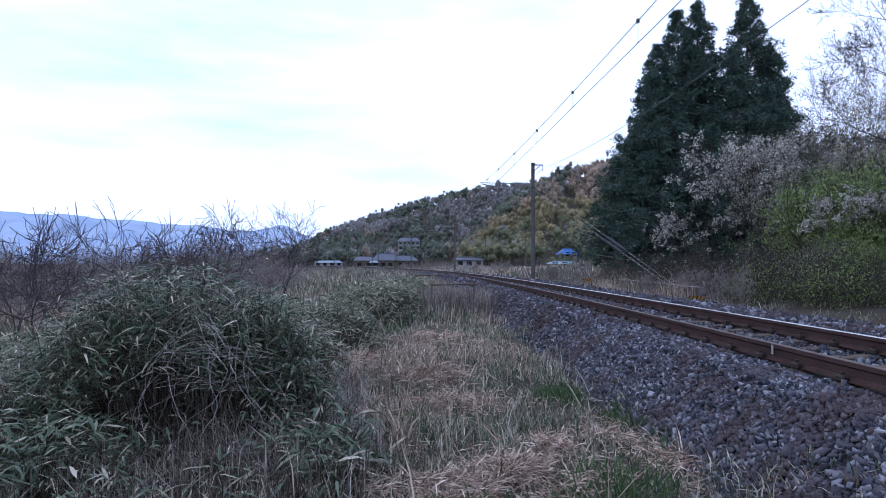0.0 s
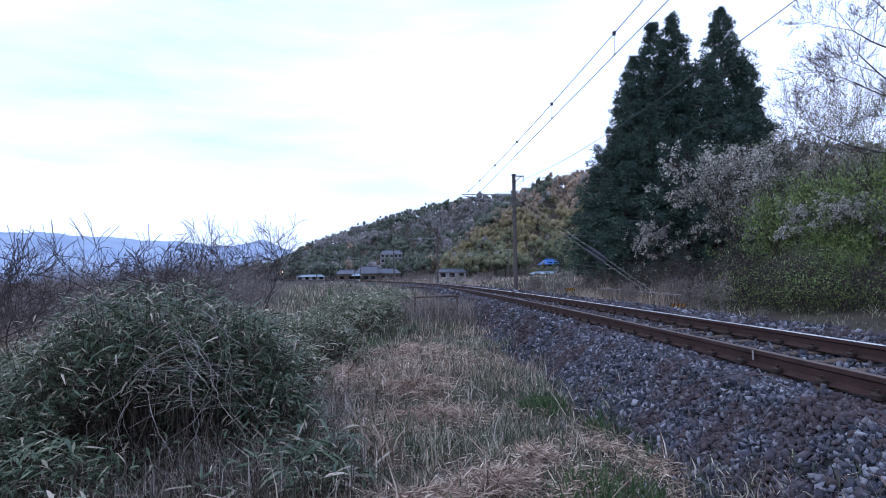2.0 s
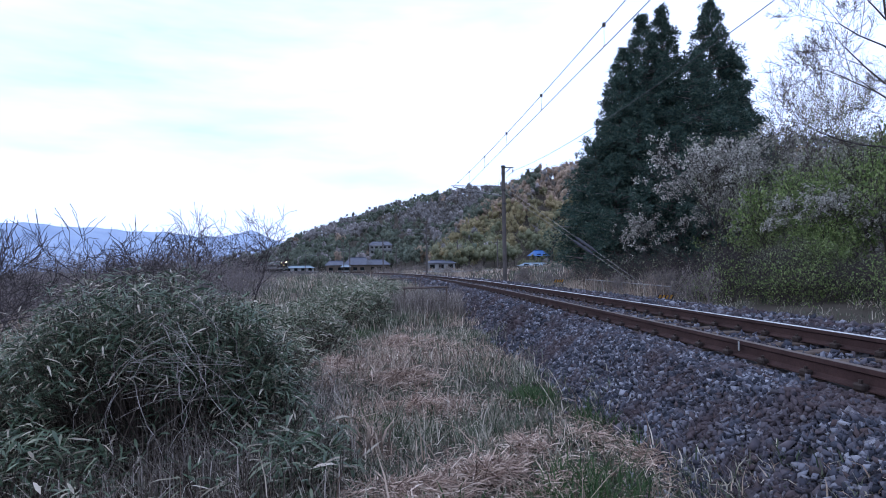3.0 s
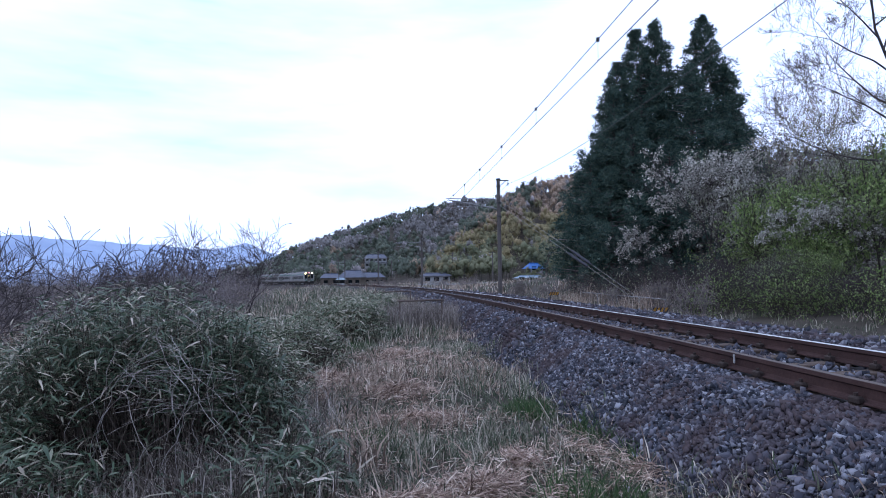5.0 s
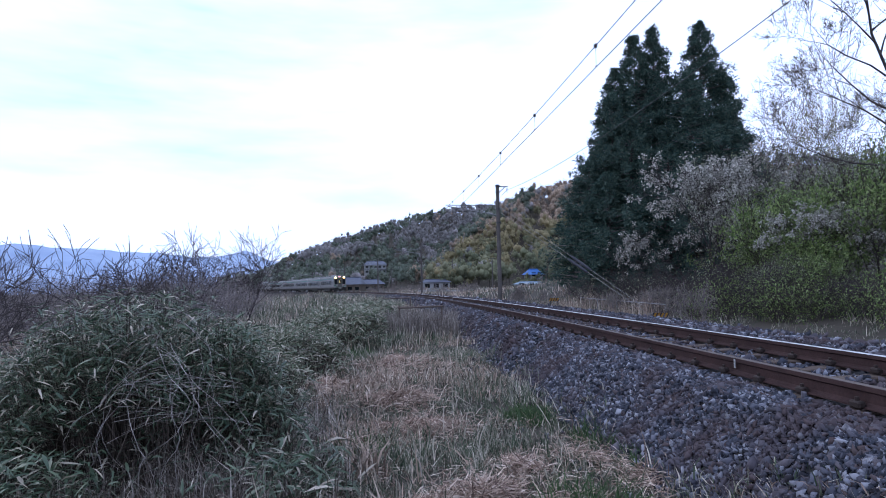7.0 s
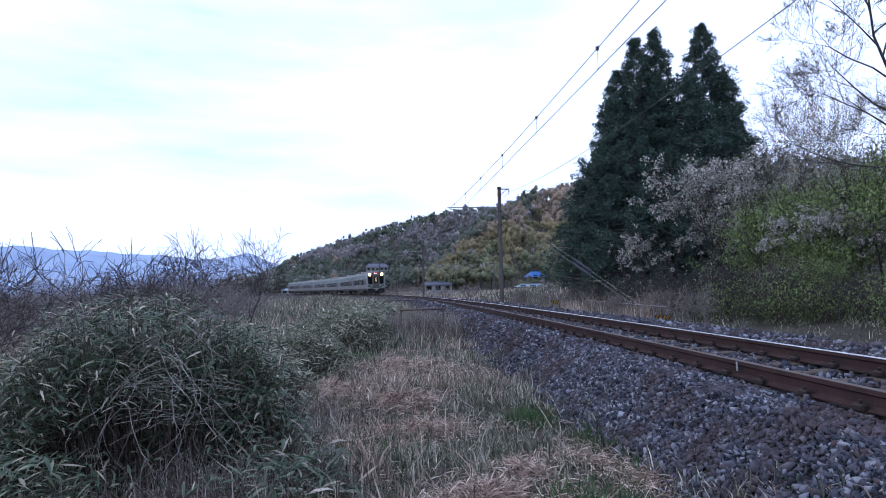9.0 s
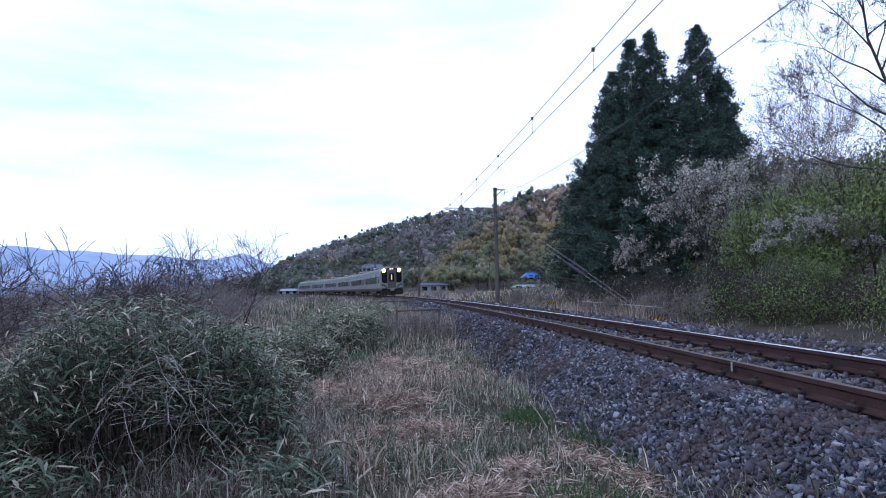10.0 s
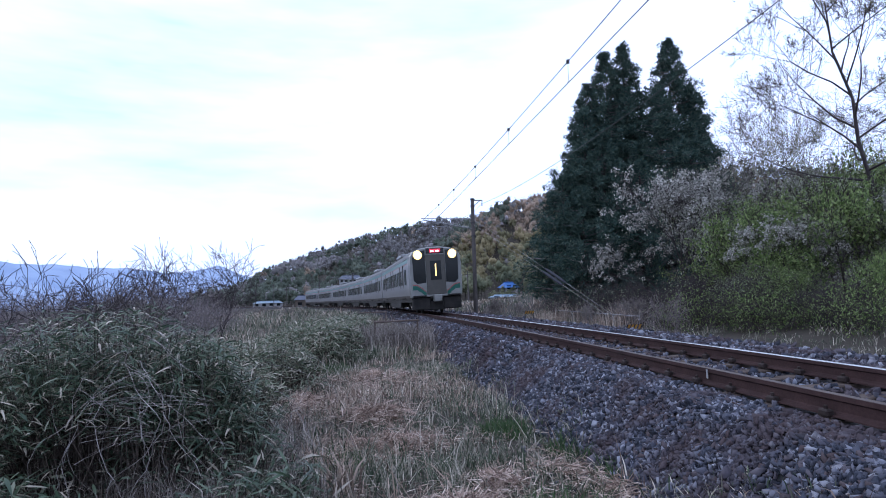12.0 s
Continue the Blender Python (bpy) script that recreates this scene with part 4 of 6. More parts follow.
# ---- bare bushes and trees of the valley side ----
def build_scrub():
    rng = np.random.default_rng(5)
    kinds = [tree_meshes("bare_bush", 60 + i, 4.2, 0.035, 3, M_TWIG, M_BRUSH, 900, 0.2, spread=0.85, lift=0.12, stems=5, least=0.0045, wide=0.12, jitter=0.2, norm=True, bend=0.25) for i in range(3)]
    low = [tree_meshes("brush", 70 + i, 1.8, 0.018, 2, M_TWIG, M_BRUSH, 700, 0.16, spread=0.7, lift=0.25, stems=5, least=0.005, wide=0.1, jitter=0.1) for i in range(2)]
    n = 0
    while n < 44:
        y = rng.uniform(17, 75)
        b = rng.uniform(-0.85, -0.24)
        x = b * y
        top = 0.767 + y * (np.interp(b, [-0.85, -0.5, -0.33, -0.26, -0.19], [0.030, 0.026, 0.038, 0.028, 0.004]) + rng.uniform(-0.022, 0.010))
        z = ground_at(x, y)
        k = (top - z) / 4.0
        if k < 0.3:
            n += 0.2
            continue
        plant("bare_bush", kinds[rng.integers(3)], "leafless brownish thicket bush on the valley side", "bush", pose(x, y, z, 0, 0, rng.uniform(0, 360)) @ Matrix.Diagonal((min(k, 1.3) * 1.1, min(k, 1.3) * 1.1, k, 1)), "bare thicket")
        n += 1
    for i in range(18):
        s, u = rng.uniform(17, 45), rng.uniform(4.2, 8.5)
        p = arc(s, u)
        k = rng.uniform(0.5, 1.0)
        plant("brush", low[i % 2], "low dry brush beside the ballast", "brush", pose(p.x, p.y, ground_at(p.x, p.y), 0, 0, rng.uniform(0, 360)) @ Matrix.Diagonal((k, k, k, 1)), "dry brush")
    for i in range(26):
        s, u = rng.uniform(24, 95), rng.uniform(-14, -2.6)
        p = arc(s, u)
        k = rng.uniform(0.5, 0.8) * (0.7 if s > 50 else 0.8)
        plant("brush", low[i % 2], "low dry brush beside the ballast", "brush", pose(p.x, p.y, ground_at(p.x, p.y), 0, 0, rng.uniform(0, 360)) @ Matrix.Diagonal((k, k, k, 1)), "dry brush")
    for i in range(22):
        s, u = rng.uniform(85, 200), rng.uniform(4.5, 34)
        if i % 3 == 0:
            u = rng.uniform(-30, -5)
        p = arc(s, u)
        k = rng.uniform(0.9, 1.7)
        plant("brush", low[i % 2], "greyish leafless brush on the flat by the village", "brush", pose(p.x, p.y, ground_at(p.x, p.y), 0, 0, rng.uniform(0, 360)) @ Matrix.Diagonal((k * 1.4, k * 1.4, k, 1)), "brush by the village")
    bare = [tree_meshes("bare_tree", 80 + i, 5.6, 0.085, 3, M_DARKTWIG, None, 0, spread=0.7, lift=0.10, least=0.010, kids=(2, 4), norm=True, bend=0.25) for i in range(3)]
    # b, distance and elevation of the top
    for i, (b, y, e) in enumerate(((-0.455, 17, 0.105), (-0.53, 16, 0.095), (-0.585, 19, 0.09), (-0.50, 20, 0.07), (-0.30, 34, 0.098), (-0.275, 36, 0.105), (-0.325, 35, 0.085), (-0.70, 11, 0.10), (-0.62, 24, 0.07), (-0.42, 26, 0.06), (-0.66, 15, 0.06), (-0.36, 22, 0.075), (-0.395, 19, 0.06), (-0.29, 30, 0.11), (-0.265, 31, 0.09))):
        x = b * y
        z = ground_at(x, y)
        k = (0.767 + e * y - z) / 5.6
        plant("bare_tree", bare[i % 3], "small leafless dark-twigged tree in the thicket", "tree", pose(x, y, z, 0, 0, 71 * i) @ Matrix.Diagonal((k * 0.9, k * 0.9, k, 1)), "bare trees")


build_scrub()

# ---- woods on the hill ----
# base colours of all hill woods are lifted to stand in for haze
M_BAMBOO = woodland("yellow_green_bamboo", [(0.0, (0.25, 0.24, 0.15)), (0.5, (0.345, 0.30, 0.18)), (1.0, (0.43, 0.36, 0.22))])
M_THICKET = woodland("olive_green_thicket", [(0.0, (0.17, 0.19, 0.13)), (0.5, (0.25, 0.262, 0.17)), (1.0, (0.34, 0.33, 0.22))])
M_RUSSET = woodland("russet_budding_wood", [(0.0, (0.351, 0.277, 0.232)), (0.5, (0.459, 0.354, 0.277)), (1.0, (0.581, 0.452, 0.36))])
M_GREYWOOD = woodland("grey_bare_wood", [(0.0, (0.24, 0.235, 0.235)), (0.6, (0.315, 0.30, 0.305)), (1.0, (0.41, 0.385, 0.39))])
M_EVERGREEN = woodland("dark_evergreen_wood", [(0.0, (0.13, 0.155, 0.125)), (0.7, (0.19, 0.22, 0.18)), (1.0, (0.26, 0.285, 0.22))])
M_BLOSSOM = woodland("pale_blossom", [(0.0, (0.36, 0.33, 0.345)), (1.0, (0.52, 0.48, 0.49))])
M_FARTRUNK = plain("far_trunks", (0.06, 0.05, 0.048), 0.9)


def lump():
    bm = bmesh.new()
    bmesh.ops.create_icosphere(bm, subdivisions=1, radius=1.0)
    bm.verts.index_update()
    v = np.array([x.co[:] for x in bm.verts])
    f = np.array([[x.index for x in q.verts] for q in bm.faces])
    bm.free()
    return v, f


LUMP_V, LUMP_F = lump()


def crown_pack(rng, x, y, z, h, r, n, leaf, upright=0.3):
    """A loose crown: uneven masses of twigs with leaf clumps standing out of them."""
    m = 5
    lobes = rng.normal(size=(m, 3)) * np.array([r * 0.45, r * 0.45, h * 0.15])
    mid = np.array([x, y, z + h * 0.62])
    size = np.array([r * 0.5, r * 0.5, h * 0.24])
    body = (LUMP_V[None] * (1 + rng.uniform(-0.3, 0.3, (m, 12, 1)))) * (size * rng.uniform(0.5, 0.7, (m, 1, 1))) + lobes[:, None] + mid
    masses = (body.reshape(-1, 3), [], [(LUMP_F[None] + 12 * np.arange(m)[:, None, None]).reshape(-1, 3)])
    which = rng.integers(0, m, n)
    q = unit(rng.normal(size=(n, 3))) * rng.uniform(0.65, 1.25, (n, 1)) * size
    c = mid + lobes[which] + q
    ln = leaf * rng.uniform(0.4, 1.3, n)
    out = unit(q + rng.normal(size=(n, 3)) * 0.25 * r)
    ax = unit(np.cross(out, rng.normal(size=(n, 3))) + rng.normal(size=(n, 3)) * 0.25)
    side = np.cross(out, ax)
    v = np.stack([c - ax * (ln / 2)[:, None], c + side * (ln * 0.42)[:, None], c + ax * (ln / 2)[:, None], c - side * (ln * 0.42)[:, None]], 1).reshape(-1, 3)
    k = np.arange(n)[:, None] * 4
    return masses, (v, [k + np.array([0, 1, 2, 3])], [])


def build_woods():
    rng = np.random.default_rng(11)
    packs = {k: [] for k in ("bamboo", "thicket", "russet", "grey", "evergreen", "blossom")}
    trunks = []
    n = 0
    while n < 2700:
        near = rng.uniform() < 0.56
        b = rng.uniform(0.0, 0.78) if near else rng.uniform(-0.30, 0.2)
        if near and b > 0.3 and rng.uniform() < 0.55:
            continue
        ry = rng.uniform(172, NEAR_D + 18) if near else rng.uniform(265, FAR_D + 25)
        x, y = b * ry, ry
        if near and np.interp(b, *HILL_NEAR) < 0.02:
            continue
        # clearings round the houses
        clear = (abs(x + 19.5) < 10 and 285 < y < 358) or (abs(b - 0.2) < 0.03 and y < 192)
        z = ground_at(x, y)
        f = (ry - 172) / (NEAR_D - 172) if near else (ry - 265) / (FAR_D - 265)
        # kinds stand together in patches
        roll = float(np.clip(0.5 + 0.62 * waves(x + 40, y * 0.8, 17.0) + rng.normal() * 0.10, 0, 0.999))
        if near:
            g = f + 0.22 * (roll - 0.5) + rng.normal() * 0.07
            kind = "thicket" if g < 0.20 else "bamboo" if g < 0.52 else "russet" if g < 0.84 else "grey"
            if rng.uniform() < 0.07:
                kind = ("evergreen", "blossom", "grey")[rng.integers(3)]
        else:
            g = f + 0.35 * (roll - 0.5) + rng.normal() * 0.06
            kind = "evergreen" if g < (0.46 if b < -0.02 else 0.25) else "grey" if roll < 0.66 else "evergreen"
            if rng.uniform() < 0.10:
                kind = ("blossom", "russet", "evergreen")[rng.integers(3)]
        h = rng.uniform(5.5, 10.0) * (0.8 if near else 1.0) * (0.3 if clear else 1.0)
        r = h * rng.uniform(0.30, 0.45)
        packs[kind].extend(crown_pack(rng, x, y, z, h, r, 150 if near else 100, 0.5 if near else 0.75, 0.5))
        trunks.append((np.array([x, y, z - 0.5]), np.array([x, y, z + h * 0.6]), 0.12, 0.06))
        n += 1
    labels = {"bamboo": "golden yellow-green bamboo on the hillside", "thicket": "olive green thicket at the foot of the hill", "russet": "russet budding trees on the hillside", "grey": "grey leafless trees on the hill", "evergreen": "dark evergreen trees on the hill", "blossom": "pale blossoming trees on the hill"}
    mats = {"bamboo": M_BAMBOO, "thicket": M_THICKET, "russet": M_RUSSET, "grey": M_GREYWOOD, "evergreen": M_EVERGREEN, "blossom": M_BLOSSOM}
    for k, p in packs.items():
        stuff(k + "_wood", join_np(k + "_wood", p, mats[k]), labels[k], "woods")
    stuff("wood_trunks", join_np("wood_trunks", [seg_pack(trunks)], M_FARTRUNK), "slim dark trunks of the hill woods", "tree trunks")


build_woods()


# ---- far mountains across the valley ----
def build_mountains():
    # no air in between: distance haze is painted as a pale blue base colour
    m, nt, b = base("haze_blue_mountains", 1.0, 0.0, 0.0)
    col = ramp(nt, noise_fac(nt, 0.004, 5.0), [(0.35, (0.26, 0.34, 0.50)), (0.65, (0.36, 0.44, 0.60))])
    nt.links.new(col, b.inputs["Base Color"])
    bs = np.linspace(-1.6, 0.05, 160)
    prof = np.interp(bs, [-1.6, -0.72, -0.6, -0.5, -0.42, -0.35, -0.31, -0.285, -0.262, -0.24, -0.215, -0.19, 0.05], [0.09, 0.084, 0.078, 0.069, 0.063, 0.056, 0.053, 0.055, 0.064, 0.056, 0.044, 0.036, 0.02])
    prof = prof + 0.0012 * np.sin(bs * 60) + 0.0007 * np.sin(bs * 173 + 1)
    v, D = [], 3300.0
    for k, (dist, f) in enumerate(((D - 900, 0.0), (D - 350, 0.55), (D, 1.0), (D + 500, 0.4), (D + 700, 0.0))):
        for bb, e in zip(bs, prof):
            wob = 1 + (0.06 * math.sin(bb * 40 + k) if 0 < k < 4 else 0)
            dd = dist * wob if k != 2 else dist
            v.append((bb * dd, dd, 0.767 + e * dd * f - 8 * (f == 0)))
    n = len(bs)
    i, j = np.meshgrid(np.arange(4), np.arange(n - 1), indexing="ij")
    i, j = i.ravel(), j.ravel()
    quads = np.column_stack([i * n + j, i * n + j + 1, (i + 1) * n + j + 1, (i + 1) * n + j])
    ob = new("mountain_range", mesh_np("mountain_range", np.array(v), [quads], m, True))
    tagged(ob, "mountain range across the valley, distance haze put into its blue colour", "mountains", kind="structure")


build_mountains()

# ---- small things along the line ----
M_RUSTPIPE = worn("rusty_grey_pipe", (0.10, 0.075, 0.065), (0.17, 0.13, 0.115), 5.0, 0.8, 0.3, 50.0, 0.3)
M_WHITEPIPE = worn("weathered_white_paint", (0.26, 0.26, 0.27), (0.36, 0.36, 0.37), 4.0, 0.6, 0.0, 50.0, 0.1)
M_YELLOW = worn("faded_yellow_paint", (0.45, 0.22, 0.03), (0.52, 0.28, 0.05), 6.0, 0.6, 0.0, 60.0, 0.1)
M_SLEEVE = plain("black_plastic_sleeve", (0.04, 0.042, 0.055), 0.8, 0.0, 0.2)


def build_railing(x0, x1, y, top, label):
    rail = empty("pipe_railing", label, "railing", "railings of the culvert", pose(x0, y, 0))
    length = x1 - x0
    part("top_bar", tube((-0.05, 0, top), (length + 0.05, 0, top + 0.03), 0.03, sides=8), M_RUSTPIPE, rail)
    part("lower_bar", tube((0, 0, top - 0.42), (length, 0, top - 0.40), 0.022, sides=8), M_RUSTPIPE, rail)
    for x in (0.0, length):
        g = ground_at(x0 + x, y) - 0.1
        part("post", tube((x, 0, g), (x, 0, top), 0.032, sides=8), M_RUSTPIPE, rail)
    return rail


build_railing(-0.35, 1.0, 20.0, 0.10, "rusty pipe railing standing in dry grass")
build_railing(-1.75, 0.0, 30.0, 0.22, "rusty pipe railing half hidden by grass")


def build_white_rail():
    a, b = Vector((8.35, 20.0, 0.02)), Vector((7.75, 28.0, 0.12))
    rail = empty("low_pipe_fence", "low grey pipe fence beside the ballast", "fence")
    part("pipe", tube(a, b, 0.014, sides=8), M_STEEL, rail)
    for i in range(5):
        p = a.lerp(b, i / 4)
        part("post", tube((p.x, p.y, ground_at(p.x, p.y) - 0.1), p, 0.014, sides=8), M_STEEL, rail)


build_white_rail()


def build_striped_board(x, y, z, w, turn):
    ob = empty("striped_marker", "small yellow and black striped marker board on posts", "marker board", "striped markers", pose(x, y, z, 0, 0, turn))
    part("board", box(-w / 2, w / 2, -0.015, 0.015, -0.07, 0.07, bevel=0.008), M_SLEEVE, ob)
    n = 4
    for i in range(n):
        c = -w / 2 + (i + 0.5) * w / n
        bm = bmesh.new()
        h = w / n * 0.32
        q = [bm.verts.new((c + dx, -0.02, dz)) for dx, dz in ((-h - 0.03, -0.065), (h - 0.03, -0.065), (h + 0.03, 0.065), (-h + 0.03, 0.065))]
        f = bm.faces.new(q)
        bmesh.ops.solidify(bm, geom=[f], thickness=0.004)
        part("stripe", bm, M_YELLOW, ob, "yellow stripe")
    g = ground_at(x, y) - z - 0.1
    for sx in (-w * 0.4, w * 0.4):
        part("post", tube((sx, 0.02, g), (sx, 0.02, 0.06), 0.02, sides=6), M_DARKSTEEL, ob)


build_striped_board(7.75, 19.0, -0.26, 0.44, -15)
build_striped_board(6.75, 29.0, 0.04, 0.44, -10)


def build_guy():
    top = arc(36.4, POLE_U, 5.35)
    foot = Vector((8.6, 21.5, 0.0))
    foot.z = ground_at(foot.x, foot.y)
    guy = empty("guy_wires", "pair of pale steel guy wires with black tension sleeves", "guy wires")
    across = Vector((0.12, 0.05, 0))
    for k in (-1, 1):
        a, b = top + Vector((0, 0, 0.16 * k)), foot + across * k
        part("wire", tube(a, b, 0.007, sides=6), M_STEEL, guy)
        p, q = a.lerp(b, 0.60), a.lerp(b, 0.68)
        bm = tube(p, q, 0.065, sides=10)
        add_tube(bm, a.lerp(b, 0.58), p, 0.02, 0.065, sides=10)
        add_tube(bm, q, a.lerp(b, 0.70), 0.065, 0.02, sides=10)
        part("sleeve", bm, M_SLEEVE, guy, "black tension sleeve")
    part("anchor", box(foot.x - 0.25, foot.x + 0.25, foot.y - 0.2, foot.y + 0.2, foot.z - 0.2, foot.z + 0.12, bevel=0.03), M_POLE, guy)


build_guy()
tagged(part("paint_mark", box(-0.004, 0.004, -0.012, 0.012, -0.05, 0.04), M_WHITEPIPE, None, m=arc_pose(6.05, -0.565 - 0.036, -0.05)), "white paint mark on the rail's side", "paint mark")

# ---- village ----
M_WALLW = worn("white_house_wall", (0.24, 0.24, 0.25), (0.34, 0.34, 0.345), 0.6, 0.8, 0.0, 8.0, 0.1)
M_WALLB = worn("brown_timber_wall", (0.10, 0.08, 0.065), (0.15, 0.12, 0.10), 0.6, 0.85, 0.0, 8.0, 0.1)
M_SLATE = worn("blue_grey_roof_tiles", (0.075, 0.085, 0.12), (0.11, 0.12, 0.16), 0.8, 0.6, 0.0, 6.0, 0.3)
M_BLUEROOF = worn("bright_blue_sheet_roof", (0.03, 0.12, 0.36), (0.05, 0.16, 0.42), 0.8, 0.5, 0.0, 6.0, 0.1)
M_PALEROOF = worn("pale_blue_sheet_roof", (0.17, 0.24, 0.31), (0.23, 0.30, 0.36), 0.8, 0.5, 0.0, 6.0, 0.1)


def build_house(x, y, w, d, wall_h, roof_h, turn, wall_mat, roof_mat, label, storeys=1, z=None):
    z = ground_at(x, y) - 0.1 if z is None else z
    house = empty("house", label, "house", "houses of the village", pose(x, y, z, 0, 0, turn))
    part("wall", box(-w / 2, w / 2, -d / 2, d / 2, -1.5, wall_h), wall_mat, house)
    bm = bmesh.new()
    ov, e = 0.6, wall_h - 0.15
    low = [bm.verts.new(p) for p in ((-w / 2 - ov, -d / 2 - ov, e), (w / 2 + ov, -d / 2 - ov, e), (w / 2 + ov, d / 2 + ov, e), (-w / 2 - ov, d / 2 + ov, e))]
    ridge = [bm.verts.new(p) for p in ((-w / 2 + w * 0.12, 0, wall_h + roof_h), (w / 2 - w * 0.12, 0, wall_h + roof_h))]
    bm.faces.new((low[0], low[1], ridge[1], ridge[0]))
    bm.faces.new((low[2], low[3], ridge[0], ridge[1]))
    bm.faces.new((low[1], low[2], ridge[1]))
    bm.faces.new((low[3], low[0], ridge[0]))
    bm.faces.new(low[::-1])
    roof = part("roof", bm, roof_mat, house)
    part("ridge_cap", box(-w * 0.38, w * 0.38, -0.18, 0.18, wall_h + roof_h - 0.12, wall_h + roof_h + 0.18, bevel=0.05), roof_mat, roof)
    for k in range(storeys):
        n = max(2, int(w / 2.4))
        for i in range(n):
            cx = -w / 2 + (i + 0.5) * w / n
            h0 = 0.9 + 2.7 * k
            win = part("window", box(cx - 0.7, cx + 0.7, -d / 2 - 0.03, -d / 2 + 0.05, h0, h0 + 1.1), M_GLASS, house)
            part("sill", box(cx - 0.78, cx + 0.78, -d / 2 - 0.09, -d / 2 + 0.02, h0 - 0.1, h0 - 0.02), M_WALLW, win)
    if storeys > 1:
        part("eave", box(-w / 2 - 0.7, w / 2 + 0.7, -d / 2 - 0.9, -d / 2 - 0.02, 2.55, 2.72), roof_mat, house)
    return house


build_house(-20.3, 222, 7.6, 6.5, 3.0, 2.4, -12, M_WALLB, M_SLATE, "old brown-walled house with a blue-grey tiled roof")
build_house(-28.6, 226, 6.6, 6, 2.9, 1.4, 4, M_WALLB, M_SLATE, "low brown timber house with a dark tiled roof")
build_house(-15.0, 245, 8, 6, 3.0, 1.8, 20, M_WALLB, M_SLATE, "brown house with a grey roof behind another")
build_house(-19.5, 352, 12, 8, 5.4, 2.0, 6, M_WALLW, M_SLATE, "white two-storey house on the hill slope", 2)
build_house(-48.2, 262, 11.5, 6, 2.2, 0.7, 8, M_WALLW, M_PALEROOF, "long low shed with a pale blue sheet roof")
build_house(-24.3, 219, 2.6, 4, 2.2, 0.6, 8, M_WALLW, M_PALEROOF, "small pale shed beside a house")
build_house(38.0, 190, 4.2, 4.0, 1.5, 1.5, 20, M_WALLW, M_BLUEROOF, "small house with a bright blue sheet roof")
build_house(31.0, 160, 7.5, 4, 1.8, 0.4, 0, M_WALLW, M_PALEROOF, "low white building at the foot of the hill")
build_house(7.0, 172, 7.5, 4, 2.5, 0.6, 5, M_WALLW, M_SLATE, "low brown shed beyond the line")


def build_guard_fence():
    fence = empty("road_guard_rail", "white guard rail along a distant road", "guard rail", "", pose(0, 0, 0))
    for i in range(8):
        x0, y = 1.5 + 2.0 * i, 118.0
        z = ground_at(x0 + 1.0, y)
        part("beam", box(x0, x0 + 1.96, y - 0.04, y + 0.04, z + 0.55, z + 0.85, bevel=0.02), M_WHITEPIPE, fence)
        part("post", tube((x0 + 1.0, y + 0.08, z - 0.2), (x0 + 1.0, y + 0.08, z + 0.8), 0.06, sides=8), M_WHITEPIPE, fence)


build_guard_fence()


def build_utility_pole(x, y, h):
    z = ground_at(x, y)
    ob = empty("utility_pole", "slim grey utility pole with crossarms in the village", "utility pole", "utility poles", pose(x, y, z))
    part("post", tube((0, 0, -0.5), (0, 0, h), 0.15, 0.1, 10), M_POLE, ob)
    for dz in (0.3, 0.9):
        part("crossarm", box(-0.9, 0.9, -0.05, 0.05, h - dz, h - dz + 0.1), M_DARKSTEEL, ob)


for px, py, ph in ((-24.5, 215, 9.5), (-42, 240, 9.0), (-6.0, 200, 8.0), (20, 150, 8.0), (12, 175, 8.5)):
    build_utility_pole(px, py, ph)

# ---- sandy path on the valley side ----
M_SAND = worn("pale_sandy_path", (0.24, 0.20, 0.165), (0.32, 0.27, 0.23), 0.8, 0.95, 0.0, 10.0, 0.3)


def build_path():
    # a worn bank: a low dome of bare sand
    v, n = [], 24
    cx, cy = -15.6, 72.0
    for k, (f, h) in enumerate(((1.0, -0.9), (0.85, 0.25), (0.6, 0.6), (0.3, 0.72), (0.05, 0.75))):
        for i in range(n):
            a = 2 * math.pi * i / n
            r = f * (1 + 0.12 * math.sin(3 * a + k))
            v.append((cx + 2.6 * r * math.cos(a), cy + 5 * r * math.sin(a), ground_at(cx, cy) + h))
    q = [(k * n + i, k * n + (i + 1) % n, (k + 1) * n + (i + 1) % n, (k + 1) * n + i) for k in range(4) for i in range(n)]
    ob = new("sandy_bank", mesh_np("sandy_bank", np.array(v), [np.array(q)], M_SAND, True))
    tagged(ob, "pale bare sandy bank on the valley side", "bank", kind="structure")


build_path()

# ---- grass ----
BED_U = [-2.35, -1.98, -1.55, -1.2, 1.2, 2.75, 3.2, 3.4]
BED_Z = [-0.95, -0.76, -0.42, -0.185, -0.225, -0.30, -0.62, -0.95]


def spread_su(rng, n, s0, s1, u0, u1):
    s, u = rng.uniform(s0, s1, n), rng.uniform(u0, u1, n)
    a = s / RADIUS
    x, y = CX + (RADIUS + u) * np.cos(a), (RADIUS + u) * np.sin(a)
    return s, u, x, y


def patchy(x, y, size=0.9):
    return 0.5 + 0.5 * waves(x + 3.1, y - 1.7, size)


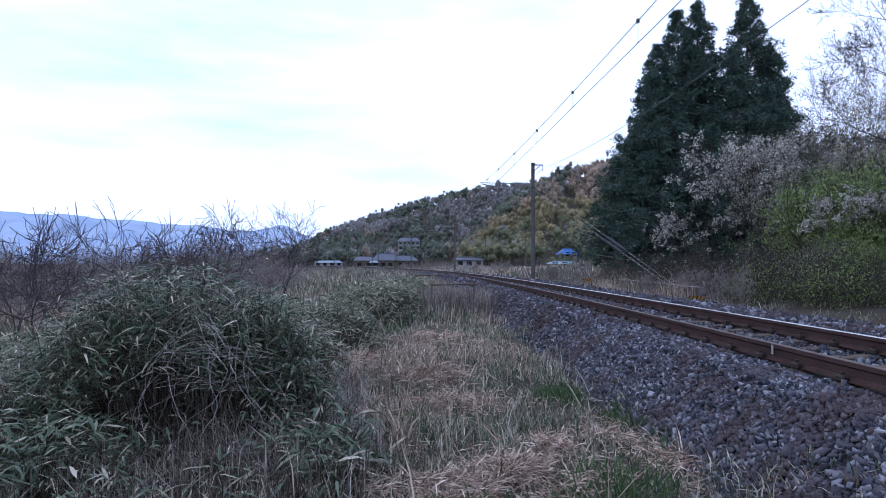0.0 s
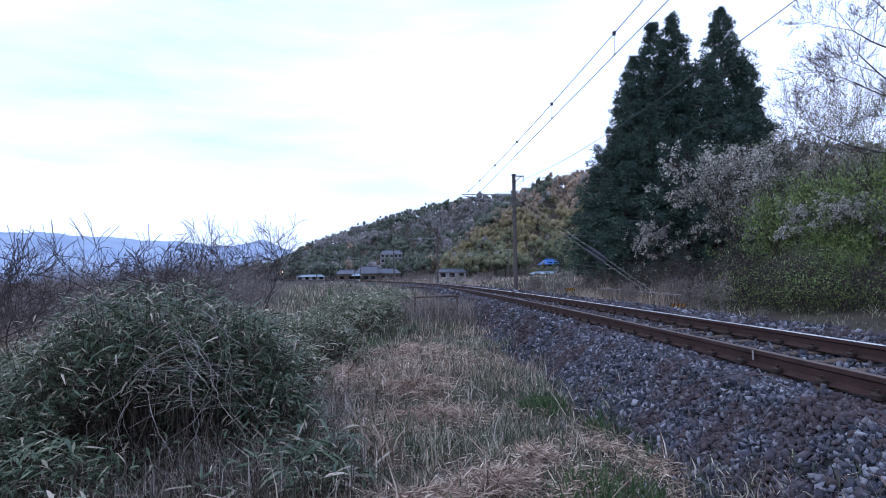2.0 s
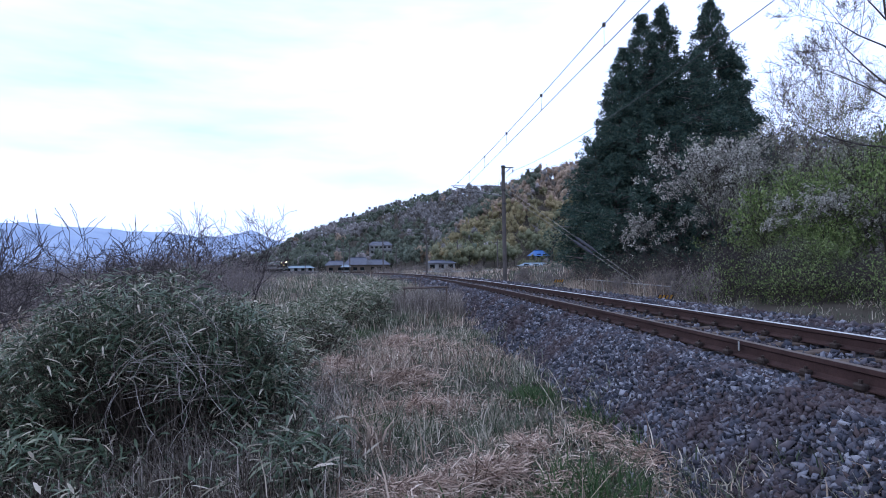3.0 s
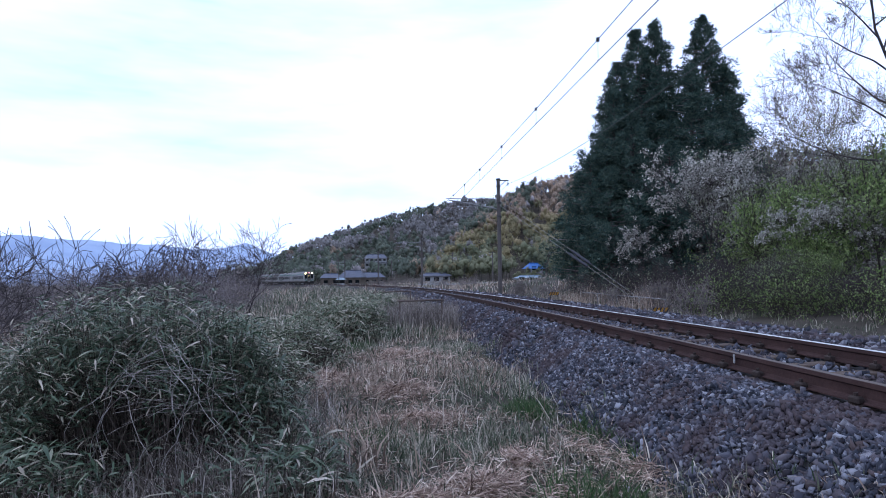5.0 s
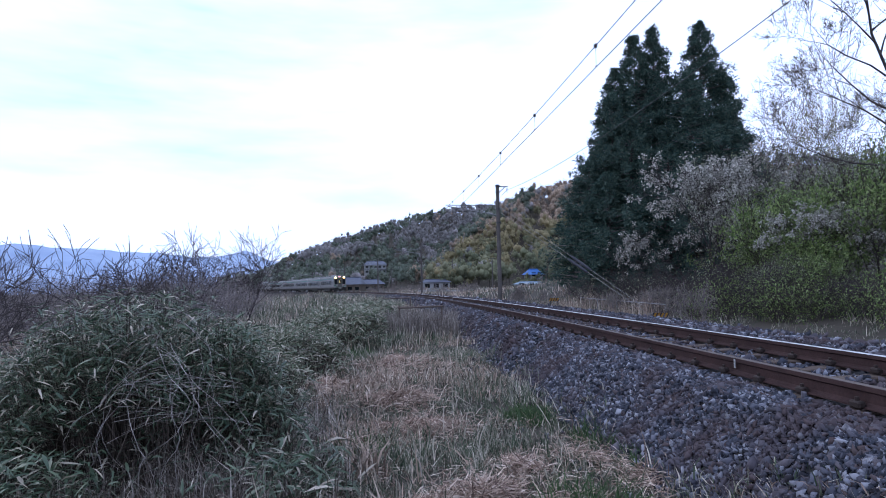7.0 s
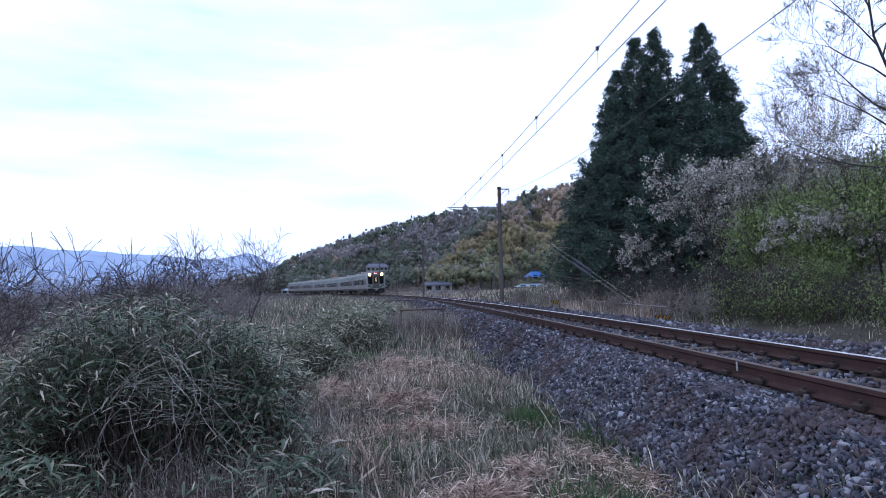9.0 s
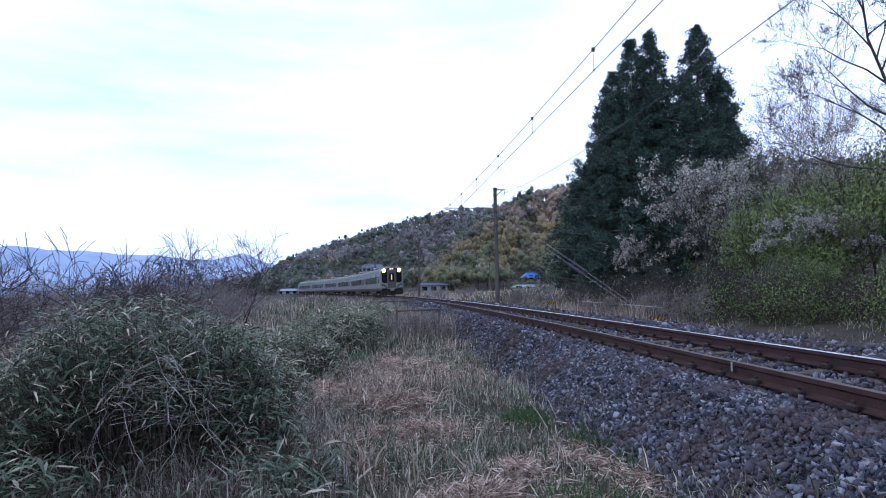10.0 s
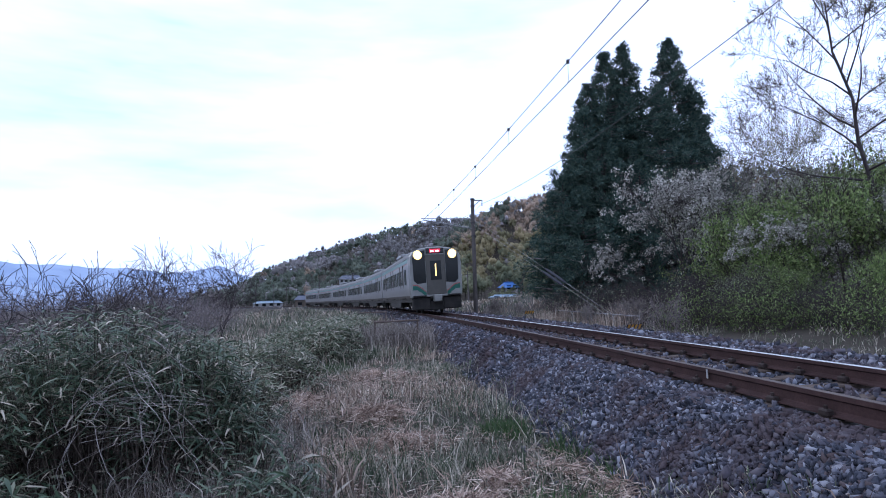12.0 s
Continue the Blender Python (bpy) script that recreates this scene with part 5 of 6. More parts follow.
# beds of fallen straw: centre x, y, radius x, y, pieces
STRAW_BEDS = [(-1.25, 9.6, 0.65, 1.1, 5200), (-2.35, 10.0, 0.5, 1.2, 3600), (0.0, 6.9, 0.75, 0.42, 6000), (0.55, 4.5, 0.55, 0.40, 3400), (-0.02, 4.2, 0.42, 0.34, 2800),
              (-0.40, 5.25, 0.16, 0.2, 1100), (-0.75, 6.3, 0.4, 0.35, 2200), (1.85, 4.9, 0.38, 0.7, 1300), (1.5, 5.6, 0.4, 0.6, 900), (-0.2, 8.3, 0.5, 0.5, 1800), (0.9, 5.2, 0.4, 0.3, 1500), (-0.3, 12.5, 1.2, 1.2, 3600)]


def build_grass():
    rng = np.random.default_rng(19)
    straw, mixed, green, thatch = [], [], [], []

    def sow(tufts, per, s0, s1, u0, u1, h0, h1, w0, w1, share, lean0=0.05, lean1=0.9, size=0.7, edge=True, wide=0.05):
        """Tufts of blades: those of one tuft share their height and colour."""
        s, u, x, y = spread_su(rng, tufts, s0, s1, u0, u1)
        if edge:
            keep = u < -1.56 - 0.02 * np.clip(s - 4, 0, 9) + 0.18 * waves(s * 1.0, s * 0.3, 0.5) - 0.12 * np.clip(s - 4, 0, 1) - 0.2 * rng.uniform(0, 1, tufts)
            x, y = x[keep], y[keep]
        gap = patchy(x * 1.3 + 5, y * 1.1, 0.2 * size / 0.7) + rng.normal(size=len(x)) * 0.2
        x, y = x[gap > 0.26], y[gap > 0.26]
        n = len(x)
        tall = rng.uniform(h0, h1, n) * (0.6 + 0.8 * patchy(y, x, 0.6)) * rng.uniform(0.7, 1.2, n)
        dry = rng.uniform(0, 1, n) < np.clip(share + 1.3 * (patchy(x, y, size) - 0.5), 0.03, 0.9)
        k = np.repeat(np.arange(n), rng.integers(max(2, per // 2), per + per // 2, n))
        m = len(k)
        bx, by = x[k] + rng.normal(size=m) * wide, y[k] + rng.normal(size=m) * wide
        gs, gu = arc_inv(bx, by)
        pos = np.column_stack([bx, by, np.maximum(ground_z(bx, by), np.interp(gu, BED_U, BED_Z) + rail_z(gu)) - 0.02])
        h = tall[k] * rng.uniform(0.45, 1.15, m)
        w = rng.uniform(w0, w1, m)
        lean = rng.uniform(lean0, lean1, m) ** 1.3
        for pick, out in ((dry[k], straw), (~dry[k], mixed)):
            if pick.any():
                out.append(blades(pos[pick], h[pick], w[pick], lean[pick], rng))

    # the shoulder where the camera stands, then further along
    sow(4900, 9, 1.9, 6.5, -6.3, -1.4, 0.09, 0.24, 0.006, 0.014, 0.20, 0.1, 1.35, wide=0.06)
    sow(5400, 8, 6.5, 15, -8.0, -1.5, 0.13, 0.28, 0.009, 0.018, 0.20, 0.1, 1.25, size=1.2, wide=0.07)
    sow(3800, 8, 15, 32, -9.5, -1.8, 0.22, 0.42, 0.012, 0.024, 0.02, 0.05, 0.8, 2.0, wide=0.12)
    # short litter where the grass thins out on the stones
    sow(1300, 9, 2.4, 7.5, -2.15, -1.42, 0.05, 0.14, 0.005, 0.011, 0.35, 0.4, 1.5, wide=0.07)
    sow(900, 10, -6, 1.9, -7.0, -1.7, 0.12, 0.3, 0.008, 0.015, 0.4)
    sow(3000, 8, 27, 72, -7.5, -2.1, 0.35, 0.75, 0.018, 0.036, 0.0, 0.05, 0.6, 3.0, False, 0.2)
    sow(3000, 8, 7, 45, -26, -8, 0.5, 1.1, 0.016, 0.035, 0.3, 0.05, 0.8, 3.0, False, 0.2)
    sow(2000, 8, 45, 150, -32, -3, 0.6, 1.2, 0.04, 0.09, 0.3, 0.1, 0.7, 6.0, False, 0.4)
    # beyond the far ballast
    sow(1900, 9, 3, 45, 4.6, 10.5, 0.10, 0.30, 0.008, 0.018, -0.6, 0.1, 1.0, 1.5, False, 0.1)
    sow(1100, 8, 45, 170, 2.5, 30, 0.4, 0.9, 0.04, 0.09, 0.5, 0.1, 0.8, 6.0, False, 0.4)
    # dry tall weeds along the far fence
    sow(420, 8, 21, 33, 3.9, 6.0, 0.4, 0.95, 0.008, 0.016, 0.95, 0.02, 0.5, 2.0, False, 0.08)
    # straw beds: pieces lying every way on the standing grass, heaped in the middle
    for cx, cy, rx, ry, n in STRAW_BEDS:
        a, q = rng.uniform(0, 6.283, n), np.abs(rng.normal(size=n)) * 0.78
        q = q * (1 + 0.35 * np.sin(3 * a + cx * 5))
        x, y = cx + rx * q * np.cos(a), cy + ry * q * np.sin(a)
        far = 1.0 if cy < 8 else 1.45
        lumpy = 0.45 + 0.75 * patchy(x * 4, y * 4, 0.5)
        keep = lumpy + rng.normal(size=n) * 0.15 > 0.62
        x, y, q, lumpy = x[keep], y[keep], q[keep], lumpy[keep]
        n = len(x)
        z = ground_z(x, y) + 0.02 + (0.04 + 0.08 * np.exp(-q * q * 1.5)) * rng.uniform(0.1, 1, n) * far * lumpy
        swirl = 2.2 * waves(x, y, 0.13) + cx
        axis = np.column_stack([np.cos(swirl) + rng.normal(size=n) * 0.9, np.sin(swirl) + rng.normal(size=n) * 0.9, rng.normal(size=n) * 0.5 + 0.12])
        ln = rng.uniform(0.05, 0.21, n) * far
        thatch.append(lances(np.column_stack([x, y, z]), axis, ln, rng.uniform(0.004, 0.012, n) * far, rng, 0.15))
    # a standing tuft of broad pale blades, and single stalks
    n = 90
    x, y = -0.42 + rng.normal(size=n) * 0.08, 5.2 + rng.normal(size=n) * 0.08
    straw.append(blades(np.column_stack([x, y, ground_z(x, y)]), rng.uniform(0.18, 0.42, n), rng.uniform(0.010, 0.026, n), rng.uniform(0.0, 0.5, n), rng, 0.7))
    n = 260
    s, u, x, y = spread_su(rng, n, 2.4, 10, -6.0, -1.95)
    straw.append(blades(np.column_stack([x, y, ground_z(x, y)]), rng.uniform(0.2, 0.55, n), rng.uniform(0.006, 0.014, n), rng.uniform(0.0, 1.0, n), rng, 0.35))
    for cx, cy, r, n in ((1.25, 4.3, 0.34, 420), (1.35, 7.3, 0.3, 600), (0.2, 3.7, 0.3, 220), (1.0, 4.0, 0.3, 260), (2.05, 5.2, 0.3, 700), (-0.6, 6.0, 0.4, 500), (-1.8, 15.0, 0.9, 1400), (1.9, 6.2, 0.3, 500), (14.5, 16.5, 2.5, 2500)):
        a, q = rng.uniform(0, 6.283, n), r * np.sqrt(rng.uniform(0, 1, n))
        x, y = cx + q * np.cos(a), cy + q * 1.4 * np.sin(a)
        pos = np.column_stack([x, y, ground_z(x, y) - 0.01])
        green.append(blades(pos, rng.uniform(0.08, 0.26, n), rng.uniform(0.007, 0.014, n), rng.uniform(0.1, 1.1, n), rng))
    stuff("dry_grass", join_np("dry_grass", straw, M_STRAW), "dry straw-coloured grass standing on the embankment", "dry grass")
    stuff("fallen_straw", join_np("fallen_straw", thatch, M_THATCH), "flattened beds of pinkish beige dry straw", "straw")
    stuff("half_dry_grass", join_np("half_dry_grass", mixed, M_MIXGRASS), "grey-green half dry grass on the embankment", "grass")
    stuff("green_weeds", join_np("green_weeds", green, M_GREENGRASS), "small patches of fresh green weeds", "weeds")


M_THATCH = leafy("flattened_straw", [(0.0, (0.11, 0.072, 0.06)), (0.35, (0.33, 0.235, 0.195)), (0.75, (0.58, 0.44, 0.365)), (1.0, (0.85, 0.73, 0.64))], 0.8, 0.15, 0.15)
build_grass()


# ---- bamboo grass ----
# centre x, y, radius x, y, top, stems, leaf length, share of the height that is leafy
NEAR_MOUNDS = [(-2.55, 5.95, 1.12, 0.80, 0.76, 1250, 0.125, 0.30), (-1.75, 5.85, 0.55, 0.6, 0.50, 330, 0.14, 0.4), (-3.35, 6.1, 0.75, 0.8, 0.42, 420, 0.135, 0.45), (-1.3, 5.6, 0.40, 0.5, -0.08, 130, 0.15, 0.8),
          (-4.2, 5.8, 0.6, 0.8, -0.12, 300, 0.15, 0.8), (-3.0, 4.6, 0.6, 0.4, -0.30, 150, 0.18, 0.9), (-0.85, 4.75, 0.35, 0.45, -0.42, 90, 0.18, 0.9)]
FAR_MOUNDS = [(-2.9, 8.3, 1.2, 1.2, 0.40, 620, 0.16, 0.45), (-1.9, 8.2, 0.55, 0.9, 0.02, 260, 0.16, 0.6), (-5.5, 8.6, 2.2, 2.0, -0.1, 800, 0.18, 0.5),
          (-2.4, 12.2, 1.0, 1.3, 0.08, 520, 0.2, 0.5), (-4.0, 12.5, 1.5, 2.0, 0.05, 600, 0.2, 0.5), (-2.1, 18.0, 1.3, 2.4, 0.30, 900, 0.26, 0.6), (-7.5, 12.5, 2.5, 2.5, -0.4, 700, 0.2, 0.5), (-1.5, 24.0, 1.0, 2.5, 0.30, 500, 0.32, 0.6)]


def long_leaves(c, axis, length, width, rng, droop=0.35):
    """Long pointed leaves, face up, that bend over: a base, two widths and a tip."""
    n = len(c)
    axis = unit(axis)
    side = unit(np.cross(axis, np.array([0, 0, 1.0])) + rng.normal(size=(n, 3)) * 0.35) * (width / 2)[:, None]
    fall = np.array([0, 0, -1.0]) * (length * droop * rng.uniform(0.3, 1.6, n))[:, None]
    p1 = c + axis * (length * 0.33)[:, None] + fall * 0.08
    p2 = c + axis * (length * 0.70)[:, None] + fall * 0.42
    p3 = c + axis * length[:, None] + fall
    v = np.stack([c, p1 + side, p1 - side, p2 + side * 0.72, p2 - side * 0.72, p3], 1).reshape(-1, 3)
    k = np.arange(n)[:, None] * 6
    return v, [k + np.array([1, 3, 4, 2])], [k + np.array([0, 1, 2]), k + np.array([3, 5, 4])]


def fan(rng, tops, feet, leaf, leafy_share, per):
    """Leaves in fans along the upper part of each stem."""
    n = len(tops)
    k = np.repeat(np.arange(n), per)
    m = len(k)
    g = 1 - leafy_share * rng.uniform(0, 1, m) ** 1.6
    c = feet[k] + (tops[k] - feet[k]) * g[:, None] + rng.normal(size=(m, 3)) * 0.02
    a = rng.uniform(0, 6.283, m)
    axis = np.column_stack([np.cos(a), np.sin(a), rng.uniform(-0.35, 0.95, m)])
    ln = leaf * rng.uniform(0.55, 1.3, m)
    return long_leaves(c, axis, ln, ln * rng.uniform(0.09, 0.15, m), rng)


def build_bamboo_grass():
    rng = np.random.default_rng(23)
    packs, pale, stems, dry, reeds = [], [], [], [], []
    for cx, cy, rx, ry, top, n, leaf, share in NEAR_MOUNDS + FAR_MOUNDS:
        g = ground_at(cx, cy)
        a, q = rng.uniform(0, 6.283, n), np.sqrt(rng.uniform(0, 1, n))
        q = q * (1 + 0.15 * np.sin(4 * a + cx))
        fx, fy = cx + rx * q * np.cos(a) * 0.92, cy + ry * q * np.sin(a) * 0.92
        feet = np.column_stack([fx, fy, ground_z(fx, fy) - 0.03])
        h = (top - g) * np.sqrt(np.clip(1.10 - q * q, 0.22 if n > 1000 else 0.08, 1)) * rng.uniform(0.76, 1.06, n)
        bow = 0.10 + 0.16 * q
        tops = feet + np.column_stack([np.cos(a) * bow * rx + rng.normal(size=n) * 0.06, np.sin(a) * bow * ry + rng.normal(size=n) * 0.06, h])
        mids = feet * 0.45 + tops * 0.55 + np.column_stack([-np.cos(a), -np.sin(a), np.zeros(n)]) * 0.03
        thick = 0.0028 if cy < 7 else 0.004
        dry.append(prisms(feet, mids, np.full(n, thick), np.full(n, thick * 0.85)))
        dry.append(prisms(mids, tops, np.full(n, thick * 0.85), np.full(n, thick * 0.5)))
        (packs if cy < 7 else pale).append(fan(rng, tops, feet, leaf, share, 11 if cy < 7 else 8))
        # dead blades standing between the stems
        m = n * 2
        pos = np.column_stack([cx + rng.uniform(-1, 1, m) * rx * 1.05, cy + rng.uniform(-1, 1, m) * ry * 1.05, np.zeros(m)])
        pos[:, 2] = ground_z(pos[:, 0], pos[:, 1])
        dry.append(blades(pos, rng.uniform(0.2, 0.75, m) * (top - g), rng.uniform(0.004, 0.009, m), rng.uniform(0.0, 0.5, m), rng, 0.5))
    # young stems with large leaves, and erect dry stalks, in front of the clump
    n = 360
    fx, fy = rng.uniform(-4.0, -0.45, n), rng.uniform(3.3, 5.4, n)
    keep = (fx < -0.35 - 0.22 * (5.6 - fy) + 0.25 * rng.normal(size=n)) & (patchy(fx * 2, fy * 2, 0.5) > 0.25)
    fx, fy = fx[keep], fy[keep]
    n = len(fx)
    feet = np.column_stack([fx, fy, ground_z(fx, fy) - 0.02])
    tops = feet + np.column_stack([rng.normal(size=n) * 0.07, rng.normal(size=n) * 0.07, rng.uniform(0.16, 0.48, n)])
    dry.append(prisms(feet, tops, np.full(n, 0.0026), np.full(n, 0.0014)))
    packs.append(fan(rng, tops, feet, 0.16, 0.6, 5))
    for n, out, tallest in ((5200, dry, 0.5), (4200, reeds, 0.56)):
        fx, fy = rng.uniform(-4.2, -0.5, n), rng.uniform(3.2, 5.5, n)
        keep = (fx < -0.25 - 0.25 * (5.6 - fy) + 0.2 * rng.normal(size=n)) & (patchy(fx * 2 + 1, fy * 2, 0.3) + rng.normal(size=n) * 0.12 > 0.42)
        fx, fy = fx[keep], fy[keep]
        n = len(fx)
        out.append(blades(np.column_stack([fx, fy, ground_z(fx, fy)]), rng.uniform(0.12, tallest, n), rng.uniform(0.004, 0.010, n), rng.uniform(0.0, 0.8, n) ** 1.5, rng, 0.9))
    # pale dry growth at the clump's foot and along its flank
    n = 4200
    fx, fy = rng.normal(-1.35, 0.42, n), rng.uniform(4.3, 8.0, n)
    fx = fx - 0.16 * (fy - 5.5)
    reeds.append(blades(np.column_stack([fx, fy, ground_z(fx, fy)]), rng.uniform(0.15, 0.55, n) * (0.6 + 0.8 * patchy(fx * 2, fy * 2, 0.4)), rng.uniform(0.004, 0.010, n), rng.uniform(0.0, 1.1, n), rng, 0.9))
    # reeds round the culvert railing
    m = 5200
    pos = np.column_stack([np.clip(rng.normal(0.15, 0.8, m), -1.6, 1.45), rng.uniform(18.8, 24, m), np.zeros(m)])
    pos[:, 2] = ground_z(pos[:, 0], pos[:, 1])
    reeds.append(blades(pos, rng.uniform(0.4, 0.98, m), rng.uniform(0.008, 0.018, m), rng.uniform(0.0, 0.4, m), rng, 0.6))

    # bare vines hanging in a tangle over the clump
    def vine(x, y, z, steps, pull, r):
        p = np.array([x, y, z])
        d = np.array([rng.normal() * 0.25, -0.12 + rng.normal() * 0.12, 0.15])
        for k in range(steps):
            d = d + np.array([rng.normal() * 0.42, rng.normal() * 0.08, -pull])
            d = d / np.linalg.norm(d)
            q = p + d * 0.08
            if q[2] < ground_at(q[0], q[1]) + 0.05:
                break
            stems.append(prisms(p[None], q[None], np.array([r]), np.array([r * 0.95])))
            p = q

    for i in range(17):
        vine(rng.normal(-1.88, 0.10), rng.uniform(4.95, 5.1), rng.uniform(0.1, 0.66), 18, rng.uniform(0.16, 0.34), rng.uniform(0.0013, 0.0026))
    for i in range(26):
        vine(rng.normal(-1.70, 0.09), rng.uniform(4.85, 5.0), rng.uniform(-0.22, 0.10), 6, rng.uniform(0.02, 0.12), rng.uniform(0.0011, 0.0018))
    for i in range(34):
        x, y = rng.uniform(-4.2, -0.9), rng.uniform(5.1, 8.2)
        vine(x, y, ground_at(x, y) + rng.uniform(0.4, 1.15), 9, rng.uniform(0.12, 0.3), 0.0018)
    stuff("reeds", join_np("reeds", reeds, M_REED), "dry greyish reeds and stalks in the grass", "reeds")
    stuff("bamboo_grass", join_np("bamboo_grass", packs, M_SASA), "dense clump of dark green bamboo grass with some dry leaves", "bamboo grass")
    stuff("pale_bamboo_grass", join_np("pale_bamboo_grass", pale, M_PALESASA), "greyish green bamboo grass along the embankment edge", "bamboo grass")
    stuff("bamboo_grass_stems", join_np("bamboo_grass_stems", stems, M_VINE), "pale bare stems and vines over the bamboo grass", "stems")
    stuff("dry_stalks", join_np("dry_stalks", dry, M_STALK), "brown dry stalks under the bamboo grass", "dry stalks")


M_PALESASA = leafy("greyish_bamboo_grass", [(0.0, (0.06, 0.085, 0.055)), (0.4, (0.13, 0.165, 0.10)), (0.65, (0.22, 0.23, 0.165)), (0.85, (0.36, 0.33, 0.26)), (1.0, (0.55, 0.49, 0.41))], 0.55, 0.25, 0.35)
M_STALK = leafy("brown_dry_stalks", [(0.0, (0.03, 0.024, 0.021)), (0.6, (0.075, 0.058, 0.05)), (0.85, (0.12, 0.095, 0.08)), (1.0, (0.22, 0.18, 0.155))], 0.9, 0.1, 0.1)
M_REED = leafy("grey_dry_reeds", [(0.0, (0.06, 0.05, 0.046)), (0.5, (0.20, 0.172, 0.158)), (0.85, (0.36, 0.315, 0.29)), (1.0, (0.6, 0.54, 0.5))], 0.85, 0.1, 0.1)
M_VINE = leafy("pale_bare_vine", [(0.0, (0.2, 0.175, 0.17)), (1.0, (0.46, 0.42, 0.41))], 0.85, 0.0, 0.1)
build_bamboo_grass()

# ---- ballast stones ----
STONE_STOPS = [(0.0, (0.016, 0.018, 0.026)), (0.3, (0.045, 0.05, 0.07)), (0.55, (0.085, 0.088, 0.115)), (0.7, (0.075, 0.055, 0.058)), (0.85, (0.155, 0.162, 0.205)), (1.0, (0.29, 0.295, 0.34))]


def stone_material(name, single):
    m, nt, b = base(name, 0.9, 0.0, 0.25)
    if single:
        src = nt.nodes.new("ShaderNodeObjectInfo").outputs["Random"]
    else:
        src = nt.nodes.new("ShaderNodeNewGeometry").outputs["Random Per Island"]
    col = ramp(nt, src, STONE_STOPS)
    rust = ramp(nt, noise_fac(nt, 1.1 if not single else 9.0, 3.0), [(0.46, (0, 0, 0)), (0.62, (0.75, 0.75, 0.75))])
    col = blend(nt, rust, col, (0.066, 0.046, 0.050))
    nt.links.new(col, b.inputs["Base Color"])
    bump(nt, b, noise_fac(nt, 70.0, 3.0), 0.15, 0.004)
    return m


M_STONES, M_STONE = stone_material("ballast_stones", False), stone_material("ballast_stone", True)



def rock():
    v = np.array([(x, y, z) for x in (-1, 1) for y in (-1, 1) for z in (-1, 1)], float) * 0.8
    f = np.array([(0, 1, 3, 2), (4, 6, 7, 5), (0, 4, 5, 1), (2, 3, 7, 6), (0, 2, 6, 4), (1, 5, 7, 3)])
    return v, f


def turns(rng, n):
    q = unit(rng.normal(size=(n, 4)))
    w, x, y, z = q.T
    return np.stack([np.stack([1 - 2 * (y * y + z * z), 2 * (x * y - w * z), 2 * (x * z + w * y)], 1),
                     np.stack([2 * (x * y + w * z), 1 - 2 * (x * x + z * z), 2 * (y * z - w * x)], 1),
                     np.stack([2 * (x * z - w * y), 2 * (y * z + w * x), 1 - 2 * (x * x + y * y)], 1)], 1)


